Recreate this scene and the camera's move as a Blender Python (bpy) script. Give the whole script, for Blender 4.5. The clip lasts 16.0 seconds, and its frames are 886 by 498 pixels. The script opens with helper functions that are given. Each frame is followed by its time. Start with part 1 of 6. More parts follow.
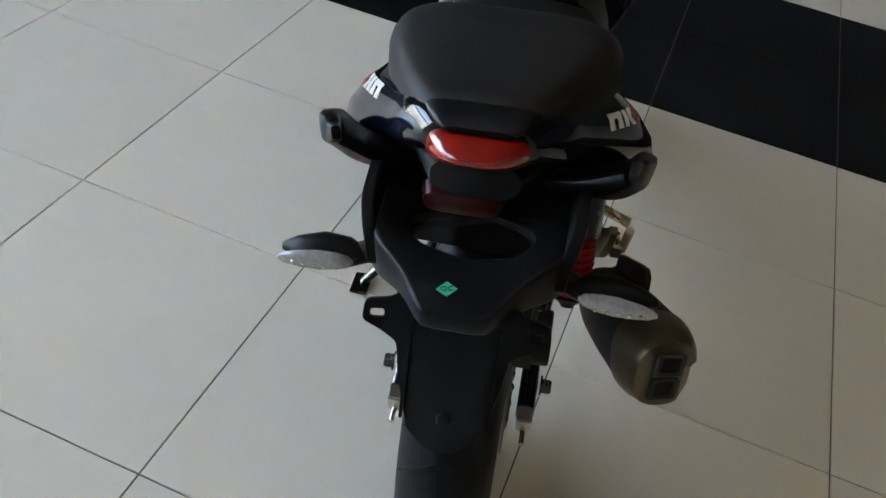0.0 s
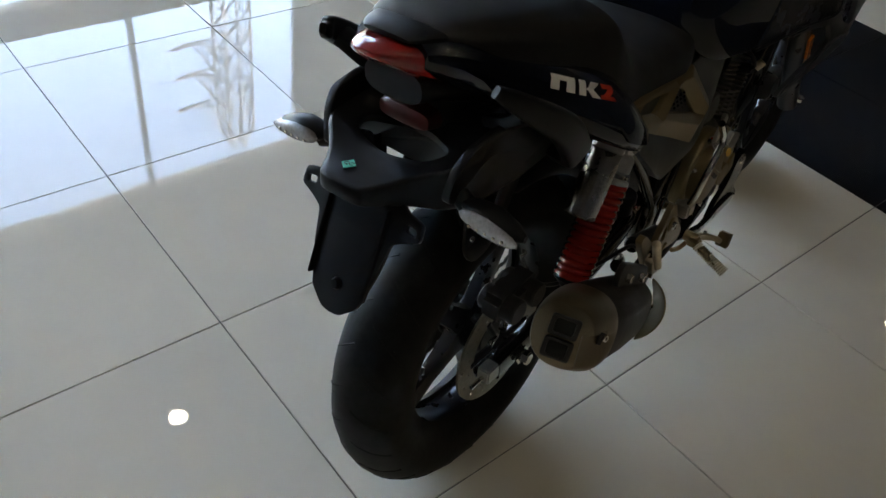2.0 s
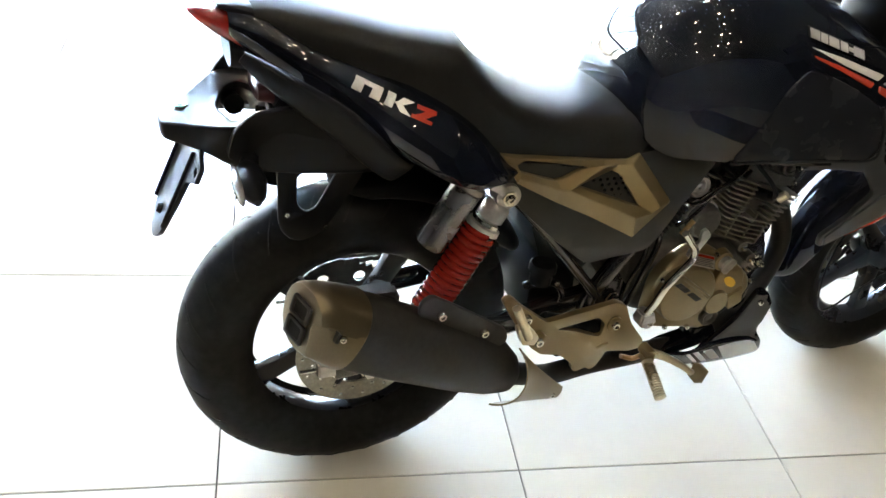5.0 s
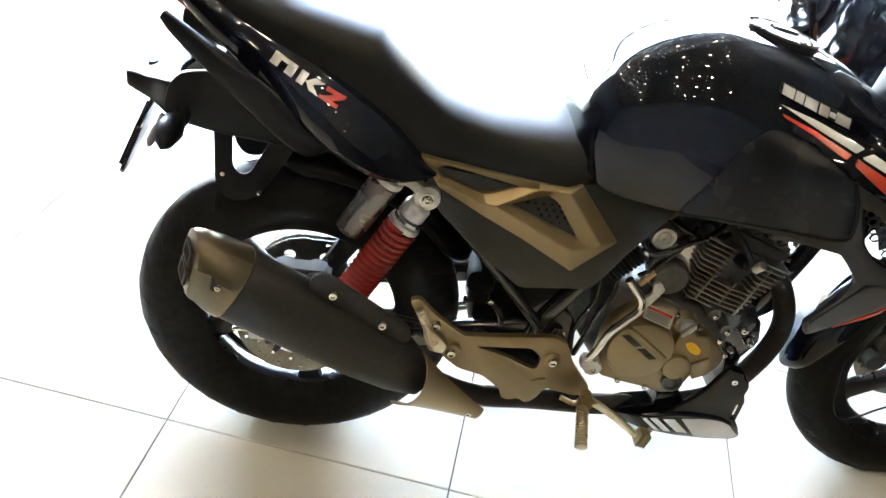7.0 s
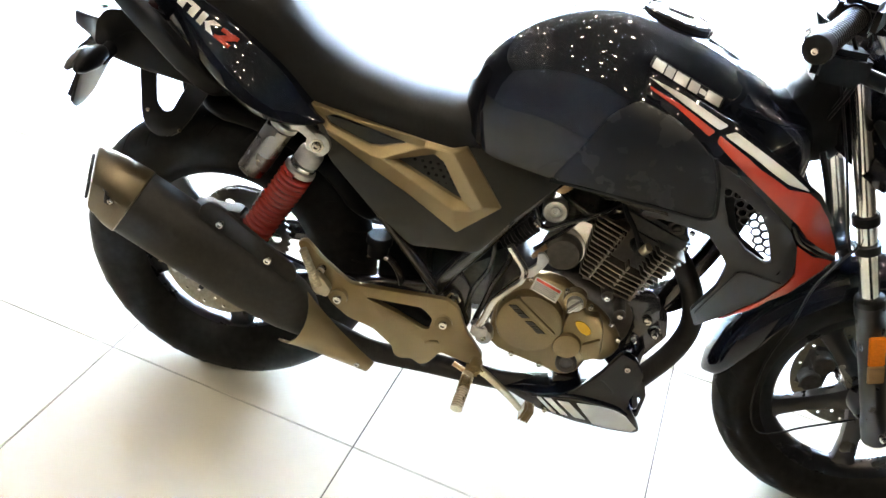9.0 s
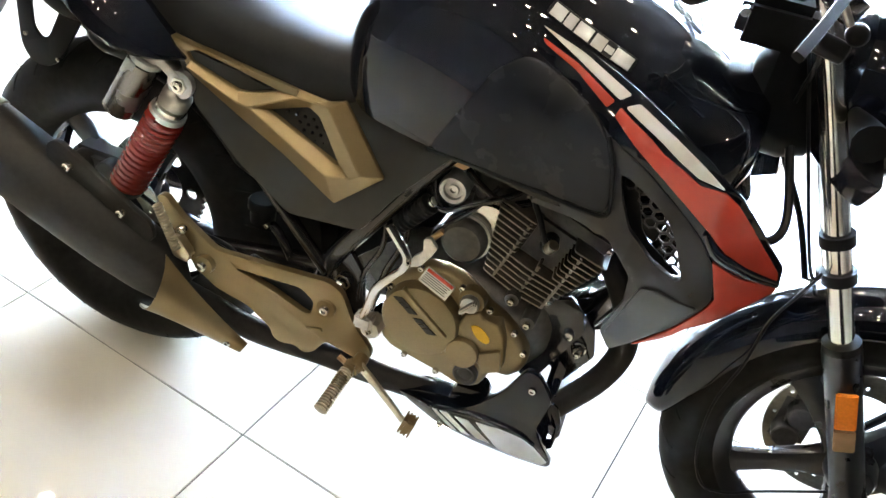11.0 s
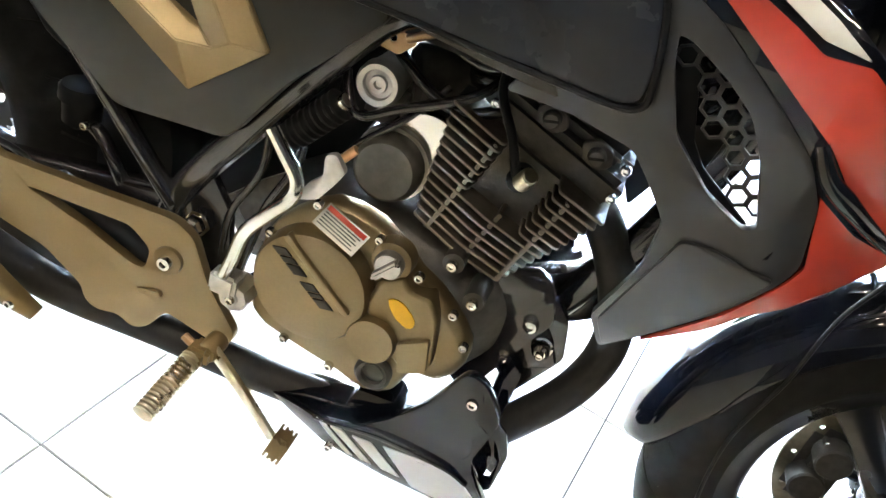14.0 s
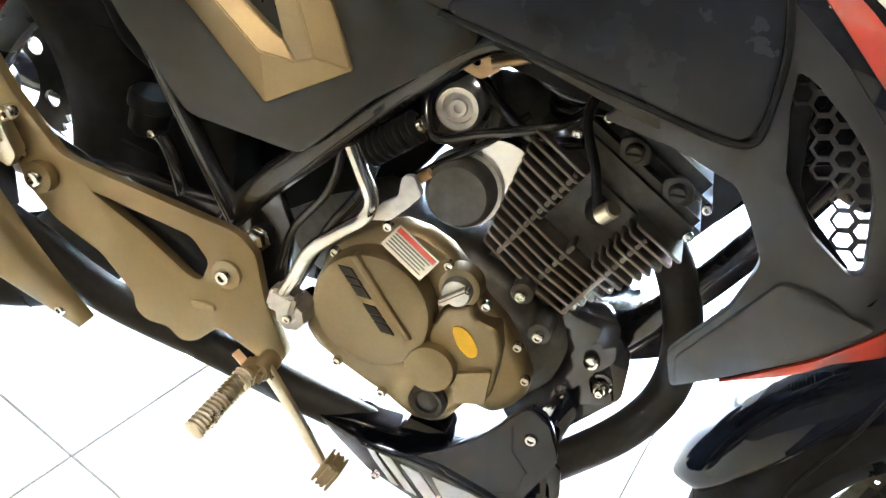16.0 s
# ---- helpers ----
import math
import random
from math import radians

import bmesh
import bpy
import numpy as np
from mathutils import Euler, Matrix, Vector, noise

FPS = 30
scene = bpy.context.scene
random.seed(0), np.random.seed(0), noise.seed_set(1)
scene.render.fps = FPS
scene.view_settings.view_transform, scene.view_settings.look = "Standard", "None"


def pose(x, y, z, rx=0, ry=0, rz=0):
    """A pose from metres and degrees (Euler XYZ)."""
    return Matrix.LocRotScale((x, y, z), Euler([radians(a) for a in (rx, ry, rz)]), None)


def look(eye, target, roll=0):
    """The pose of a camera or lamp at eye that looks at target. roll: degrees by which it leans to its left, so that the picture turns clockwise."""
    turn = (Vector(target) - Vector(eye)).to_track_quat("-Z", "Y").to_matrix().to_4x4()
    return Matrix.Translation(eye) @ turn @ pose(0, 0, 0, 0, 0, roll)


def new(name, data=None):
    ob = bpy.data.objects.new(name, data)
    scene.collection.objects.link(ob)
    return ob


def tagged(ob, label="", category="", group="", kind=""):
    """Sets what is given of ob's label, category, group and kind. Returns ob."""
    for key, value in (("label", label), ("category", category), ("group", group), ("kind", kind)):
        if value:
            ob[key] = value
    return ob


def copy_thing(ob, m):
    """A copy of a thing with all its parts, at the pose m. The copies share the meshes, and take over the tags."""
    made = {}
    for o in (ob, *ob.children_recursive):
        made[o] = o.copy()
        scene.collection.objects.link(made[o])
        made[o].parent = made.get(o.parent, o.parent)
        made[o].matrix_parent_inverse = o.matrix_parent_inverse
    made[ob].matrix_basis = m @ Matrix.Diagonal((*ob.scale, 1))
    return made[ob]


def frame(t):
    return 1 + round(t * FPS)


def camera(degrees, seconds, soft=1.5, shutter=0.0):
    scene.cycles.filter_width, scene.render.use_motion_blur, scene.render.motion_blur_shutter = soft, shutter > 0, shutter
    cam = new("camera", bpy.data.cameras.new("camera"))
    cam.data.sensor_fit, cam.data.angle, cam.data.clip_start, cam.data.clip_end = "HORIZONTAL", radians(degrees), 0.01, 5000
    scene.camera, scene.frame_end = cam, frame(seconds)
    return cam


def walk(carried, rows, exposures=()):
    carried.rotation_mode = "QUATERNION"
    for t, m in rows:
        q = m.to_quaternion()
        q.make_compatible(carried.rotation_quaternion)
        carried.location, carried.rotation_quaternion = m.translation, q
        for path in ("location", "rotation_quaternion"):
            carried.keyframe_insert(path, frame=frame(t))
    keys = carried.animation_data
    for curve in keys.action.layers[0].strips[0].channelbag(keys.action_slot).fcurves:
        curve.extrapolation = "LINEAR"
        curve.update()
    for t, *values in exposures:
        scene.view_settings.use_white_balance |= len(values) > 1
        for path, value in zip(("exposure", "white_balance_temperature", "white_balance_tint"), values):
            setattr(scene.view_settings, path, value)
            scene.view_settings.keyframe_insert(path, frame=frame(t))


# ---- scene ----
cam = camera(57.1, 16.0, soft=1.5)
PATH = [
    (0, (-0.604, -0.008, 1.328), (0.836, 0.344, -0.014), 11.35),
    (0.5, (-0.594, -0.123, 1.332), (0.782, 0.401, -0.021), 11.6),
    (1, (-0.583, -0.23, 1.348), (0.708, 0.485, -0.002), 10.8),
    (1.5, (-0.543, -0.336, 1.33), (0.64, 0.542, -0.023), 9.7),
    (2, (-0.516, -0.538, 1.346), (0.552, 0.513, 0.022), 9.5),
    (2.5, (-0.459, -0.615, 1.329), (0.557, 0.523, 0.036), 8.9),
    (3, (-0.325, -0.661, 1.315), (0.594, 0.57, 0.034), 8.8),
    (3.5, (-0.203, -0.737, 1.361), (0.565, 0.581, 0.067), 10.4),
    (6, (0.329, -1.021, 1.37), (0.5, 0.556, 0.151), 10.7),
    (6.5, (0.47, -1.025, 1.386), (0.487, 0.555, 0.159), 11.5),
    (7, (0.569, -1.025, 1.385), (0.458, 0.558, 0.168), 10.7),
    (7.5, (0.667, -1.039, 1.389), (0.416, 0.53, 0.175), 10.4),
    (8, (0.801, -1.062, 1.387), (0.425, 0.501, 0.198), 10.3),
    (8.5, (0.906, -1.074, 1.374), (0.486, 0.493, 0.204), 10.5),
    (9, (0.998, -1.053, 1.359), (0.578, 0.51, 0.184), 10.4),
    (9.5, (1.104, -0.975, 1.356), (0.619, 0.556, 0.163), 10.4),
    (11.8, (1.293, -0.6, 1.193), (0.608, 0.747, -0.118), 9.9),
    (12, (1.274, -0.577, 1.173), (0.613, 0.762, -0.157), 10.2),
    (12.5, (1.25, -0.53, 1.11), (0.621, 0.822, -0.223), 11.4),
    (13, (1.222, -0.501, 1.04), (0.64, 0.922, -0.239), 14.4),
    (13.5, (1.198, -0.471, 0.987), (0.652, 1.001, -0.251), 16.9),
    (14, (1.172, -0.45, 0.947), (0.674, 1.086, -0.234), 19.3),
    (14.5, (1.159, -0.436, 0.925), (0.673, 1.121, -0.231), 20.2),
    (15, (1.144, -0.443, 0.918), (0.639, 1.113, -0.232), 21.1),
    (15.5, (1.129, -0.457, 0.917), (0.624, 1.107, -0.223), 21.8),
    (16, (1.115, -0.474, 0.915), (0.58, 1.095, -0.203), 22.0),
]
EXPOSURES = [(t, stops, 7250 if t < 10 else 6800, 10) for t, stops in ((0.0, 5.0), (1.0, 4.9), (2.0, 4.58), (3.0, 4.42), (3.5, 5.6), (6.0, 6.85), (7.5, 7.1), (9.5, 7.2), (12.0, 7.4), (16.0, 8.0))]
walk(cam, [(t, look(eye, target, roll)) for t, eye, target, roll in PATH], EXPOSURES)

# ---- light ----
world = bpy.data.worlds.new("sky")
scene.world = world
world.use_nodes = True
wn = world.node_tree
sky = wn.nodes.new("ShaderNodeTexSky")
sky.sky_type, sky.sun_disc = "NISHITA", False
sky.sun_elevation, sky.sun_rotation = radians(48), radians(150)
sky.air_density, sky.dust_density = 1.0, 4.0
wn.nodes["Background"].inputs["Strength"].default_value = 0.15
wn.links.new(sky.outputs["Color"], wn.nodes["Background"].inputs["Color"])
sun = new("sun", bpy.data.lights.new("sun", "SUN"))
sun.data.energy, sun.data.angle, sun.data.color = 2.0, radians(3), (1.0, 0.96, 0.9)
sun.matrix_world = look((0, 0, 30), (10, 18, -3))

# ---- materials ----
def material(name, colour, rough=0.5, metal=0.0, grain=0.0, grain_scale=40.0, bump=0.0, bump_scale=200.0,
             coat=0.0, emit=0.0, transmit=0.0, spread=0.0, stain=0.0, stain_scale=3.0, spec=0.5):
    """A principled material with colour variation at two scales, fine relief and uneven gloss."""
    m = bpy.data.materials.new(name)
    m.use_nodes = True
    t = m.node_tree
    b = t.nodes["Principled BSDF"]
    b.inputs["Roughness"].default_value = rough
    b.inputs["Metallic"].default_value = metal
    b.inputs["Coat Weight"].default_value = coat
    b.inputs["Specular IOR Level"].default_value = spec
    b.inputs["Coat Roughness"].default_value = 0.02
    b.inputs["Transmission Weight"].default_value = transmit
    b.inputs["Base Color"].default_value = (*colour, 1)
    if emit:
        b.inputs["Emission Color"].default_value = (*colour, 1)
        b.inputs["Emission Strength"].default_value = emit
    where = t.nodes.new("ShaderNodeTexCoord")
    last = None
    for amount, scale, detail in ((grain, grain_scale, 6), (stain, stain_scale, 4)):
        if amount:
            n = t.nodes.new("ShaderNodeTexNoise")
            n.inputs["Scale"].default_value, n.inputs["Detail"].default_value = scale, detail
            t.links.new(where.outputs["Object"], n.inputs["Vector"])
            r = t.nodes.new("ShaderNodeMapRange")
            r.inputs["From Min"].default_value, r.inputs["From Max"].default_value = 0.3, 0.7
            r.inputs["To Min"].default_value, r.inputs["To Max"].default_value = 1 - amount, 1 + amount
            t.links.new(n.outputs["Fac"], r.inputs["Value"])
            mix = t.nodes.new("ShaderNodeMix")
            mix.data_type, mix.blend_type = "RGBA", "MULTIPLY"
            mix.inputs["Factor"].default_value = 1
            if last:
                t.links.new(last, mix.inputs["A"])
            else:
                mix.inputs["A"].default_value = (*colour, 1)
            t.links.new(r.outputs["Result"], mix.inputs["B"])
            last = mix.outputs["Result"]
    if spread:
        info = t.nodes.new("ShaderNodeObjectInfo")
        r = t.nodes.new("ShaderNodeMapRange")
        r.inputs["To Min"].default_value, r.inputs["To Max"].default_value = 1 - spread, 1 + spread
        t.links.new(info.outputs["Random"], r.inputs["Value"])
        mix = t.nodes.new("ShaderNodeMix")
        mix.data_type, mix.blend_type = "RGBA", "MULTIPLY"
        mix.inputs["Factor"].default_value = 1
        if last:
            t.links.new(last, mix.inputs["A"])
        else:
            mix.inputs["A"].default_value = (*colour, 1)
        t.links.new(r.outputs["Result"], mix.inputs["B"])
        last = mix.outputs["Result"]
    if last:
        t.links.new(last, b.inputs["Base Color"])
    if rough > 0.1 and not transmit:
        n = t.nodes.new("ShaderNodeTexNoise")
        n.inputs["Scale"].default_value, n.inputs["Detail"].default_value = 25, 5
        t.links.new(where.outputs["Object"], n.inputs["Vector"])
        r = t.nodes.new("ShaderNodeMapRange")
        r.inputs["From Min"].default_value, r.inputs["From Max"].default_value = 0.3, 0.7
        r.inputs["To Min"].default_value, r.inputs["To Max"].default_value = rough * 0.95, min(1, rough * 1.05)
        t.links.new(n.outputs["Fac"], r.inputs["Value"])
        t.links.new(r.outputs["Result"], b.inputs["Roughness"])
    if bump:
        n = t.nodes.new("ShaderNodeTexNoise")
        n.inputs["Scale"].default_value, n.inputs["Detail"].default_value = bump_scale, 3
        t.links.new(where.outputs["Object"], n.inputs["Vector"])
        h = t.nodes.new("ShaderNodeBump")
        h.inputs["Strength"].default_value, h.inputs["Distance"].default_value = bump, 0.001
        t.links.new(n.outputs["Fac"], h.inputs["Height"])
        t.links.new(h.outputs["Normal"], b.inputs["Normal"])
    return m


TILE = material("polished_porcelain", (0.79, 0.755, 0.655), 0.010, spec=0.65, grain=0.015, grain_scale=14, stain=0.02, stain_scale=1.5, spread=0.025)
BLACK_TILE = material("black_porcelain", (0.006, 0.006, 0.007), 0.05, grain=0.2, grain_scale=30, stain=0.1)
GROUT = material("grout", (0.10, 0.095, 0.085), 0.9, grain=0.2, grain_scale=80)
PLASTER = material("painted_plaster", (0.62, 0.61, 0.58), 0.7, grain=0.03, grain_scale=20, stain=0.04, stain_scale=1, bump=0.1)
# colour chosen dark so the closing walls return little light
DARK_WALL = material("dim_closing_wall", (0.045, 0.045, 0.047), 0.7, grain=0.05, grain_scale=20, stain=0.06, stain_scale=1, bump=0.1)
# ceiling darkened in its colour so that it throws little fill light
CEIL = material("ceiling_board", (0.13, 0.13, 0.13), 0.8, grain=0.02, grain_scale=15)
DARK_LENS = material("dark_red_reflector", (0.05, 0.004, 0.003), 0.3, grain=0.15, grain_scale=200)
SILVER = material("silver_badge", (0.55, 0.55, 0.53), 0.3, metal=0.35, grain=0.05)
PEWTER = material("warm_alloy", (0.58, 0.51, 0.37), 0.28, metal=1.0, grain=0.06, grain_scale=150)
PALE_RIM = material("pale_alloy_wheel", (0.52, 0.47, 0.40), 0.35, metal=0.5, grain=0.08)
ALU = material("window_aluminium", (0.32, 0.33, 0.34), 0.4, metal=0.6, grain=0.05)
GLASS = material("window_glass", (1, 1, 1), 0.0, transmit=1.0)
LAMP = material("lamp_glow", (1.0, 0.89, 0.72), 0.5, emit=3.0)
WHITE_METAL = material("white_lamp_trim", (0.7, 0.7, 0.68), 0.4)
EARTH = material("outdoor_concrete", (0.30, 0.29, 0.27), 0.9, grain=0.15, grain_scale=2, stain=0.15, stain_scale=0.2)
STEEL_GREY = material("galvanised_steel", (0.05, 0.052, 0.055), 0.6, metal=0.3, grain=0.1)

GLOSS = material("gloss_black_paint", (0.0034, 0.0048, 0.009), 0.3, coat=0.9, spec=0.03, grain=0.03, grain_scale=60)
MATTE = material("matte_black_plastic", (0.008, 0.009, 0.011), 0.30, spec=0.14, grain=0.08, grain_scale=90, bump=0.06, bump_scale=900, stain=0.1)
SHROUD = material("satin_charcoal_plastic", (0.030, 0.030, 0.026), 0.38, spec=0.38, grain=0.05, grain_scale=80, bump=0.05, bump_scale=800, stain=0.12, stain_scale=6)
VINYL = material("seat_vinyl", (0.014, 0.0145, 0.0155), 0.5, spec=0.19, grain=0.08, grain_scale=150, bump=0.12, bump_scale=700, stain=0.15, stain_scale=8)
RUBBER = material("tyre_rubber", (0.0145, 0.015, 0.0155), 0.46, spec=0.09, grain=0.25, grain_scale=60, bump=0.12, bump_scale=400, stain=0.2, stain_scale=5)
RIM = material("black_alloy", (0.012, 0.014, 0.018), 0.28, metal=0.2, coat=0.35, grain=0.1)
FRAME = material("black_frame_paint", (0.010, 0.010, 0.012), 0.25, coat=0.9, grain=0.15, stain=0.1)
MUFFLER = material("heat_black_coating", (0.020, 0.019, 0.018), 0.55, metal=0.2, grain=0.2, grain_scale=120, bump=0.12, bump_scale=600, stain=0.15, stain_scale=6)
BRONZE = material("bronze_paint", (0.255, 0.19, 0.098), 0.36, metal=0.75, grain=0.03, grain_scale=400)
END_BRONZE = material("bronze_end_cap", (0.15, 0.12, 0.076), 0.33, metal=0.8, grain=0.04, grain_scale=300)
BRONZE_CAST = material("bronze_cast_cover", (0.26, 0.20, 0.11), 0.38, metal=0.8, grain=0.04, grain_scale=300)
ENGINE = material("dark_cast_alloy", (0.095, 0.091, 0.083), 0.5, metal=0.5, grain=0.2, grain_scale=90, bump=0.2, bump_scale=500, stain=0.2, stain_scale=8)
FIN = material("machined_fin_alloy", (0.16, 0.145, 0.12), 0.42, metal=0.6, grain=0.15, grain_scale=120, bump=0.2, bump_scale=500)
CHROME = material("chrome", (0.66, 0.635, 0.57), 0.13, metal=1.0, grain=0.05)
ALLOY = material("brushed_alloy", (0.50, 0.48, 0.44), 0.32, metal=0.9, grain=0.1, grain_scale=120, bump=0.1, stain=0.1, stain_scale=15)
DISC = material("brake_disc_steel", (0.24, 0.22, 0.17), 0.42, metal=0.9, grain=0.15, grain_scale=150)
SPRING = material("red_spring_paint", (0.25, 0.015, 0.010), 0.25, coat=0.6, grain=0.1)
RED = material("red_body_paint", (0.46, 0.040, 0.02), 0.25, coat=0.6, grain=0.02, grain_scale=100)
WHITE = material("white_decal", (0.70, 0.70, 0.66), 0.35, grain=0.03)
GREY = material("silver_decal", (0.55, 0.55, 0.53), 0.35, grain=0.05)
LENS_RED = material("red_lens", (0.24, 0.009, 0.006), 0.14, coat=0.7, grain=0.15, grain_scale=60)
LENS_CLEAR = material("clear_lens", (0.30, 0.30, 0.31), 0.12, coat=1.0, grain=0.2, grain_scale=200, bump=0.6, bump_scale=250)
AMBER = material("amber_reflector", (0.75, 0.20, 0.02), 0.2, coat=0.8, grain=0.1, grain_scale=300)
GREEN = material("green_sticker", (0.02, 0.40, 0.22), 0.4)
YELLOW = material("yellow_mark", (0.80, 0.45, 0.01), 0.4, grain=0.1)
COPPER = material("zinc_brass", (0.40, 0.25, 0.13), 0.35, metal=0.8, grain=0.15)
CHAIN = material("chain_steel", (0.12, 0.115, 0.10), 0.4, metal=0.8, grain=0.2)
# near-black colour standing for the shade inside grooves, outlets and slots
HOLE_SHADE = material("groove_and_hole_shade", (0.004, 0.004, 0.004), 0.9)
PALE = material("pale_sticker", (0.42, 0.40, 0.35), 0.3, metal=0.5)
DARK_ALLOY = material("polished_dark_alloy", (0.22, 0.205, 0.185), 0.27, metal=1.0, grain=0.05, grain_scale=200)
SATIN = material("satin_black_panel", (0.025, 0.027, 0.031), 0.34, spec=0.4, grain=0.05, grain_scale=80)
PANEL = material("gloss_black_side_panel", (0.010, 0.012, 0.017), 0.27, spec=0.24, grain=0.03, grain_scale=80)
INK = material("dark_print", (0.02, 0.018, 0.015), 0.5)


# ---- modelling tools ----
from mathutils.bvhtree import BVHTree


def part(name, bm, mat, parent, label="", angle=38):
    """Links a bmesh as one mesh object under a thing or a part."""
    bmesh.ops.recalc_face_normals(bm, faces=bm.faces)
    me = bpy.data.meshes.new(name)
    bm.to_mesh(me)
    bm.free()
    me.materials.append(mat)
    me.shade_smooth()
    me.set_sharp_from_angle(angle=radians(angle))
    ob = new(name, me)
    ob.parent = parent
    if label:
        tagged(ob, label)
    return ob


def shared(name, me, parent, m):
    """One more object on a mesh that is already there."""
    ob = new(name, me)
    ob.parent = parent
    ob.matrix_local = m
    return ob


def joined(*bms):
    out = bmesh.new()
    for b in bms:
        me = bpy.data.meshes.new("tmp")
        b.to_mesh(me)
        b.free()
        out.from_mesh(me)
        bpy.data.meshes.remove(me)
    return out


def flip(bm):
    """The mirrored copy on the bike's other side."""
    out = bm.copy()
    for v in out.verts:
        v.co.y = -v.co.y
    bmesh.ops.reverse_faces(out, faces=out.faces)
    return out


def loft(rings, caps=True, closed=True):
    bm = bmesh.new()
    rows = [[bm.verts.new(p) for p in ring] for ring in rings]
    n = len(rows[0])
    for a, b in zip(rows, rows[1:]):
        for i in range(n if closed else n - 1):
            bm.faces.new((a[i], a[(i + 1) % n], b[(i + 1) % n], b[i]))
    if caps and closed:
        bm.faces.new(rows[0][::-1])
        bm.faces.new(rows[-1])
    return bm


def oval(x, w, top, bottom, n=28, p=2.6, yc=0.0, low=None):
    """A rounded ring across the bike at x: half width w, between two heights; low: roundness of its lower half."""
    zc, h, out = (top + bottom) / 2, (top - bottom) / 2, []
    for i in range(n):
        a = 2 * math.pi * i / n
        c, s = math.cos(a), math.sin(a)
        q = low if low and s < 0 else p
        out.append((x, yc + w * math.copysign(abs(c) ** (2 / q), c), zc + h * math.copysign(abs(s) ** (2 / q), s)))
    return out


def between(rows, steps):
    """Smooth values between rows of numbers (Catmull-Rom)."""
    rows = [np.array(r, float) for r in rows]
    ext = [2 * rows[0] - rows[1], *rows, 2 * rows[-1] - rows[-2]]
    out = []
    for i in range(1, len(ext) - 2):
        a, b, c, d = ext[i - 1:i + 3]
        for k in range(steps):
            t = k / steps
            out.append(0.5 * (2 * b + (c - a) * t + (2 * a - 5 * b + 4 * c - d) * t * t + (3 * b - a - 3 * c + d) * t ** 3))
    out.append(rows[-1])
    return out


def tube(points, r, n=10, steps=5, flat=None):
    """A round bar along points; flat: (width, height) for a flattened one."""
    pts = [Vector(p) for p in (between(points, steps) if steps > 1 and len(points) > 2 else points)]
    rings, side = [], None
    for i, p in enumerate(pts):
        d = (pts[min(i + 1, len(pts) - 1)] - pts[max(i - 1, 0)]).normalized()
        if side is None:
            side = d.cross(Vector((0, 0, 1)) if abs(d.z) < 0.9 else Vector((0, 1, 0))).normalized()
        side = (side - d * side.dot(d)).normalized()
        upw = d.cross(side)
        rr = r(i / (len(pts) - 1)) if callable(r) else r
        fl = flat(i / (len(pts) - 1)) if callable(flat) else flat
        a, b = (fl[0] / 2, fl[1] / 2) if flat else (rr, rr)
        ring = []
        for k in range(n):
            c, s = math.cos(2 * math.pi * k / n), math.sin(2 * math.pi * k / n)
            if flat:
                c, s = math.copysign(abs(c) ** 0.5, c), math.copysign(abs(s) ** 0.5, s)
            ring.append(p + side * (a * c) + upw * (b * s))
        rings.append(ring)
    return loft(rings)


def lathe(profile, m, n=24, closed=False):
    """Turns (radius, along) about the local z axis; m is its pose."""
    rings = []
    for i in range(n):
        a = 2 * math.pi * i / n
        rings.append([m @ Vector((r * math.cos(a), r * math.sin(a), z)) for r, z in profile])
    rings.append(rings[0])
    bm = loft(rings, caps=False, closed=closed)
    bmesh.ops.remove_doubles(bm, verts=bm.verts, dist=1e-6)
    return bm


def side(x, y, z):
    """A pose whose local z points out of the bike's right side."""
    return pose(x, y, z, 90, 0, 0)


def along(a, b):
    """A pose at a whose local z points to b, and the length."""
    a, b = Vector(a), Vector(b)
    q = (b - a).to_track_quat("Z", "Y")
    return Matrix.LocRotScale(a, q, None), (b - a).length


def rod(a, b, r, n=16, chamfer=0.1):
    m, l = along(a, b)
    c = min(r * chamfer, l * 0.2)
    return lathe([(0, 0), (r - c, 0), (r, c), (r, l - c), (r - c, l), (0, l)], m, n)


def sheet(outline, thick, bevel=0.0015, holes=(), segments=2):
    """A plate in the local xy plane, from z = 0 to thick, with rounded edges and holes through it."""
    bm = bmesh.new()
    edges = []
    for loop in (outline, *holes):
        vs = [bm.verts.new((x, y, 0)) for x, y in loop]
        edges += [bm.edges.new((vs[i], vs[(i + 1) % len(vs)])) for i in range(len(vs))]
    bmesh.ops.triangle_fill(bm, use_beauty=True, edges=edges)
    bmesh.ops.dissolve_limit(bm, angle_limit=0.01, verts=bm.verts, edges=bm.edges)
    r = bmesh.ops.extrude_face_region(bm, geom=list(bm.faces))
    bmesh.ops.translate(bm, verts=[v for v in r["geom"] if isinstance(v, bmesh.types.BMVert)], vec=(0, 0, thick))
    bmesh.ops.recalc_face_normals(bm, faces=bm.faces)
    if bevel:
        rim = [e for e in bm.edges if len(e.link_faces) == 2 and e.calc_face_angle(0) > 0.6]
        bmesh.ops.bevel(bm, geom=rim, offset=bevel, segments=segments, affect="EDGES", clamp_overlap=True, profile=0.5)
    return bm


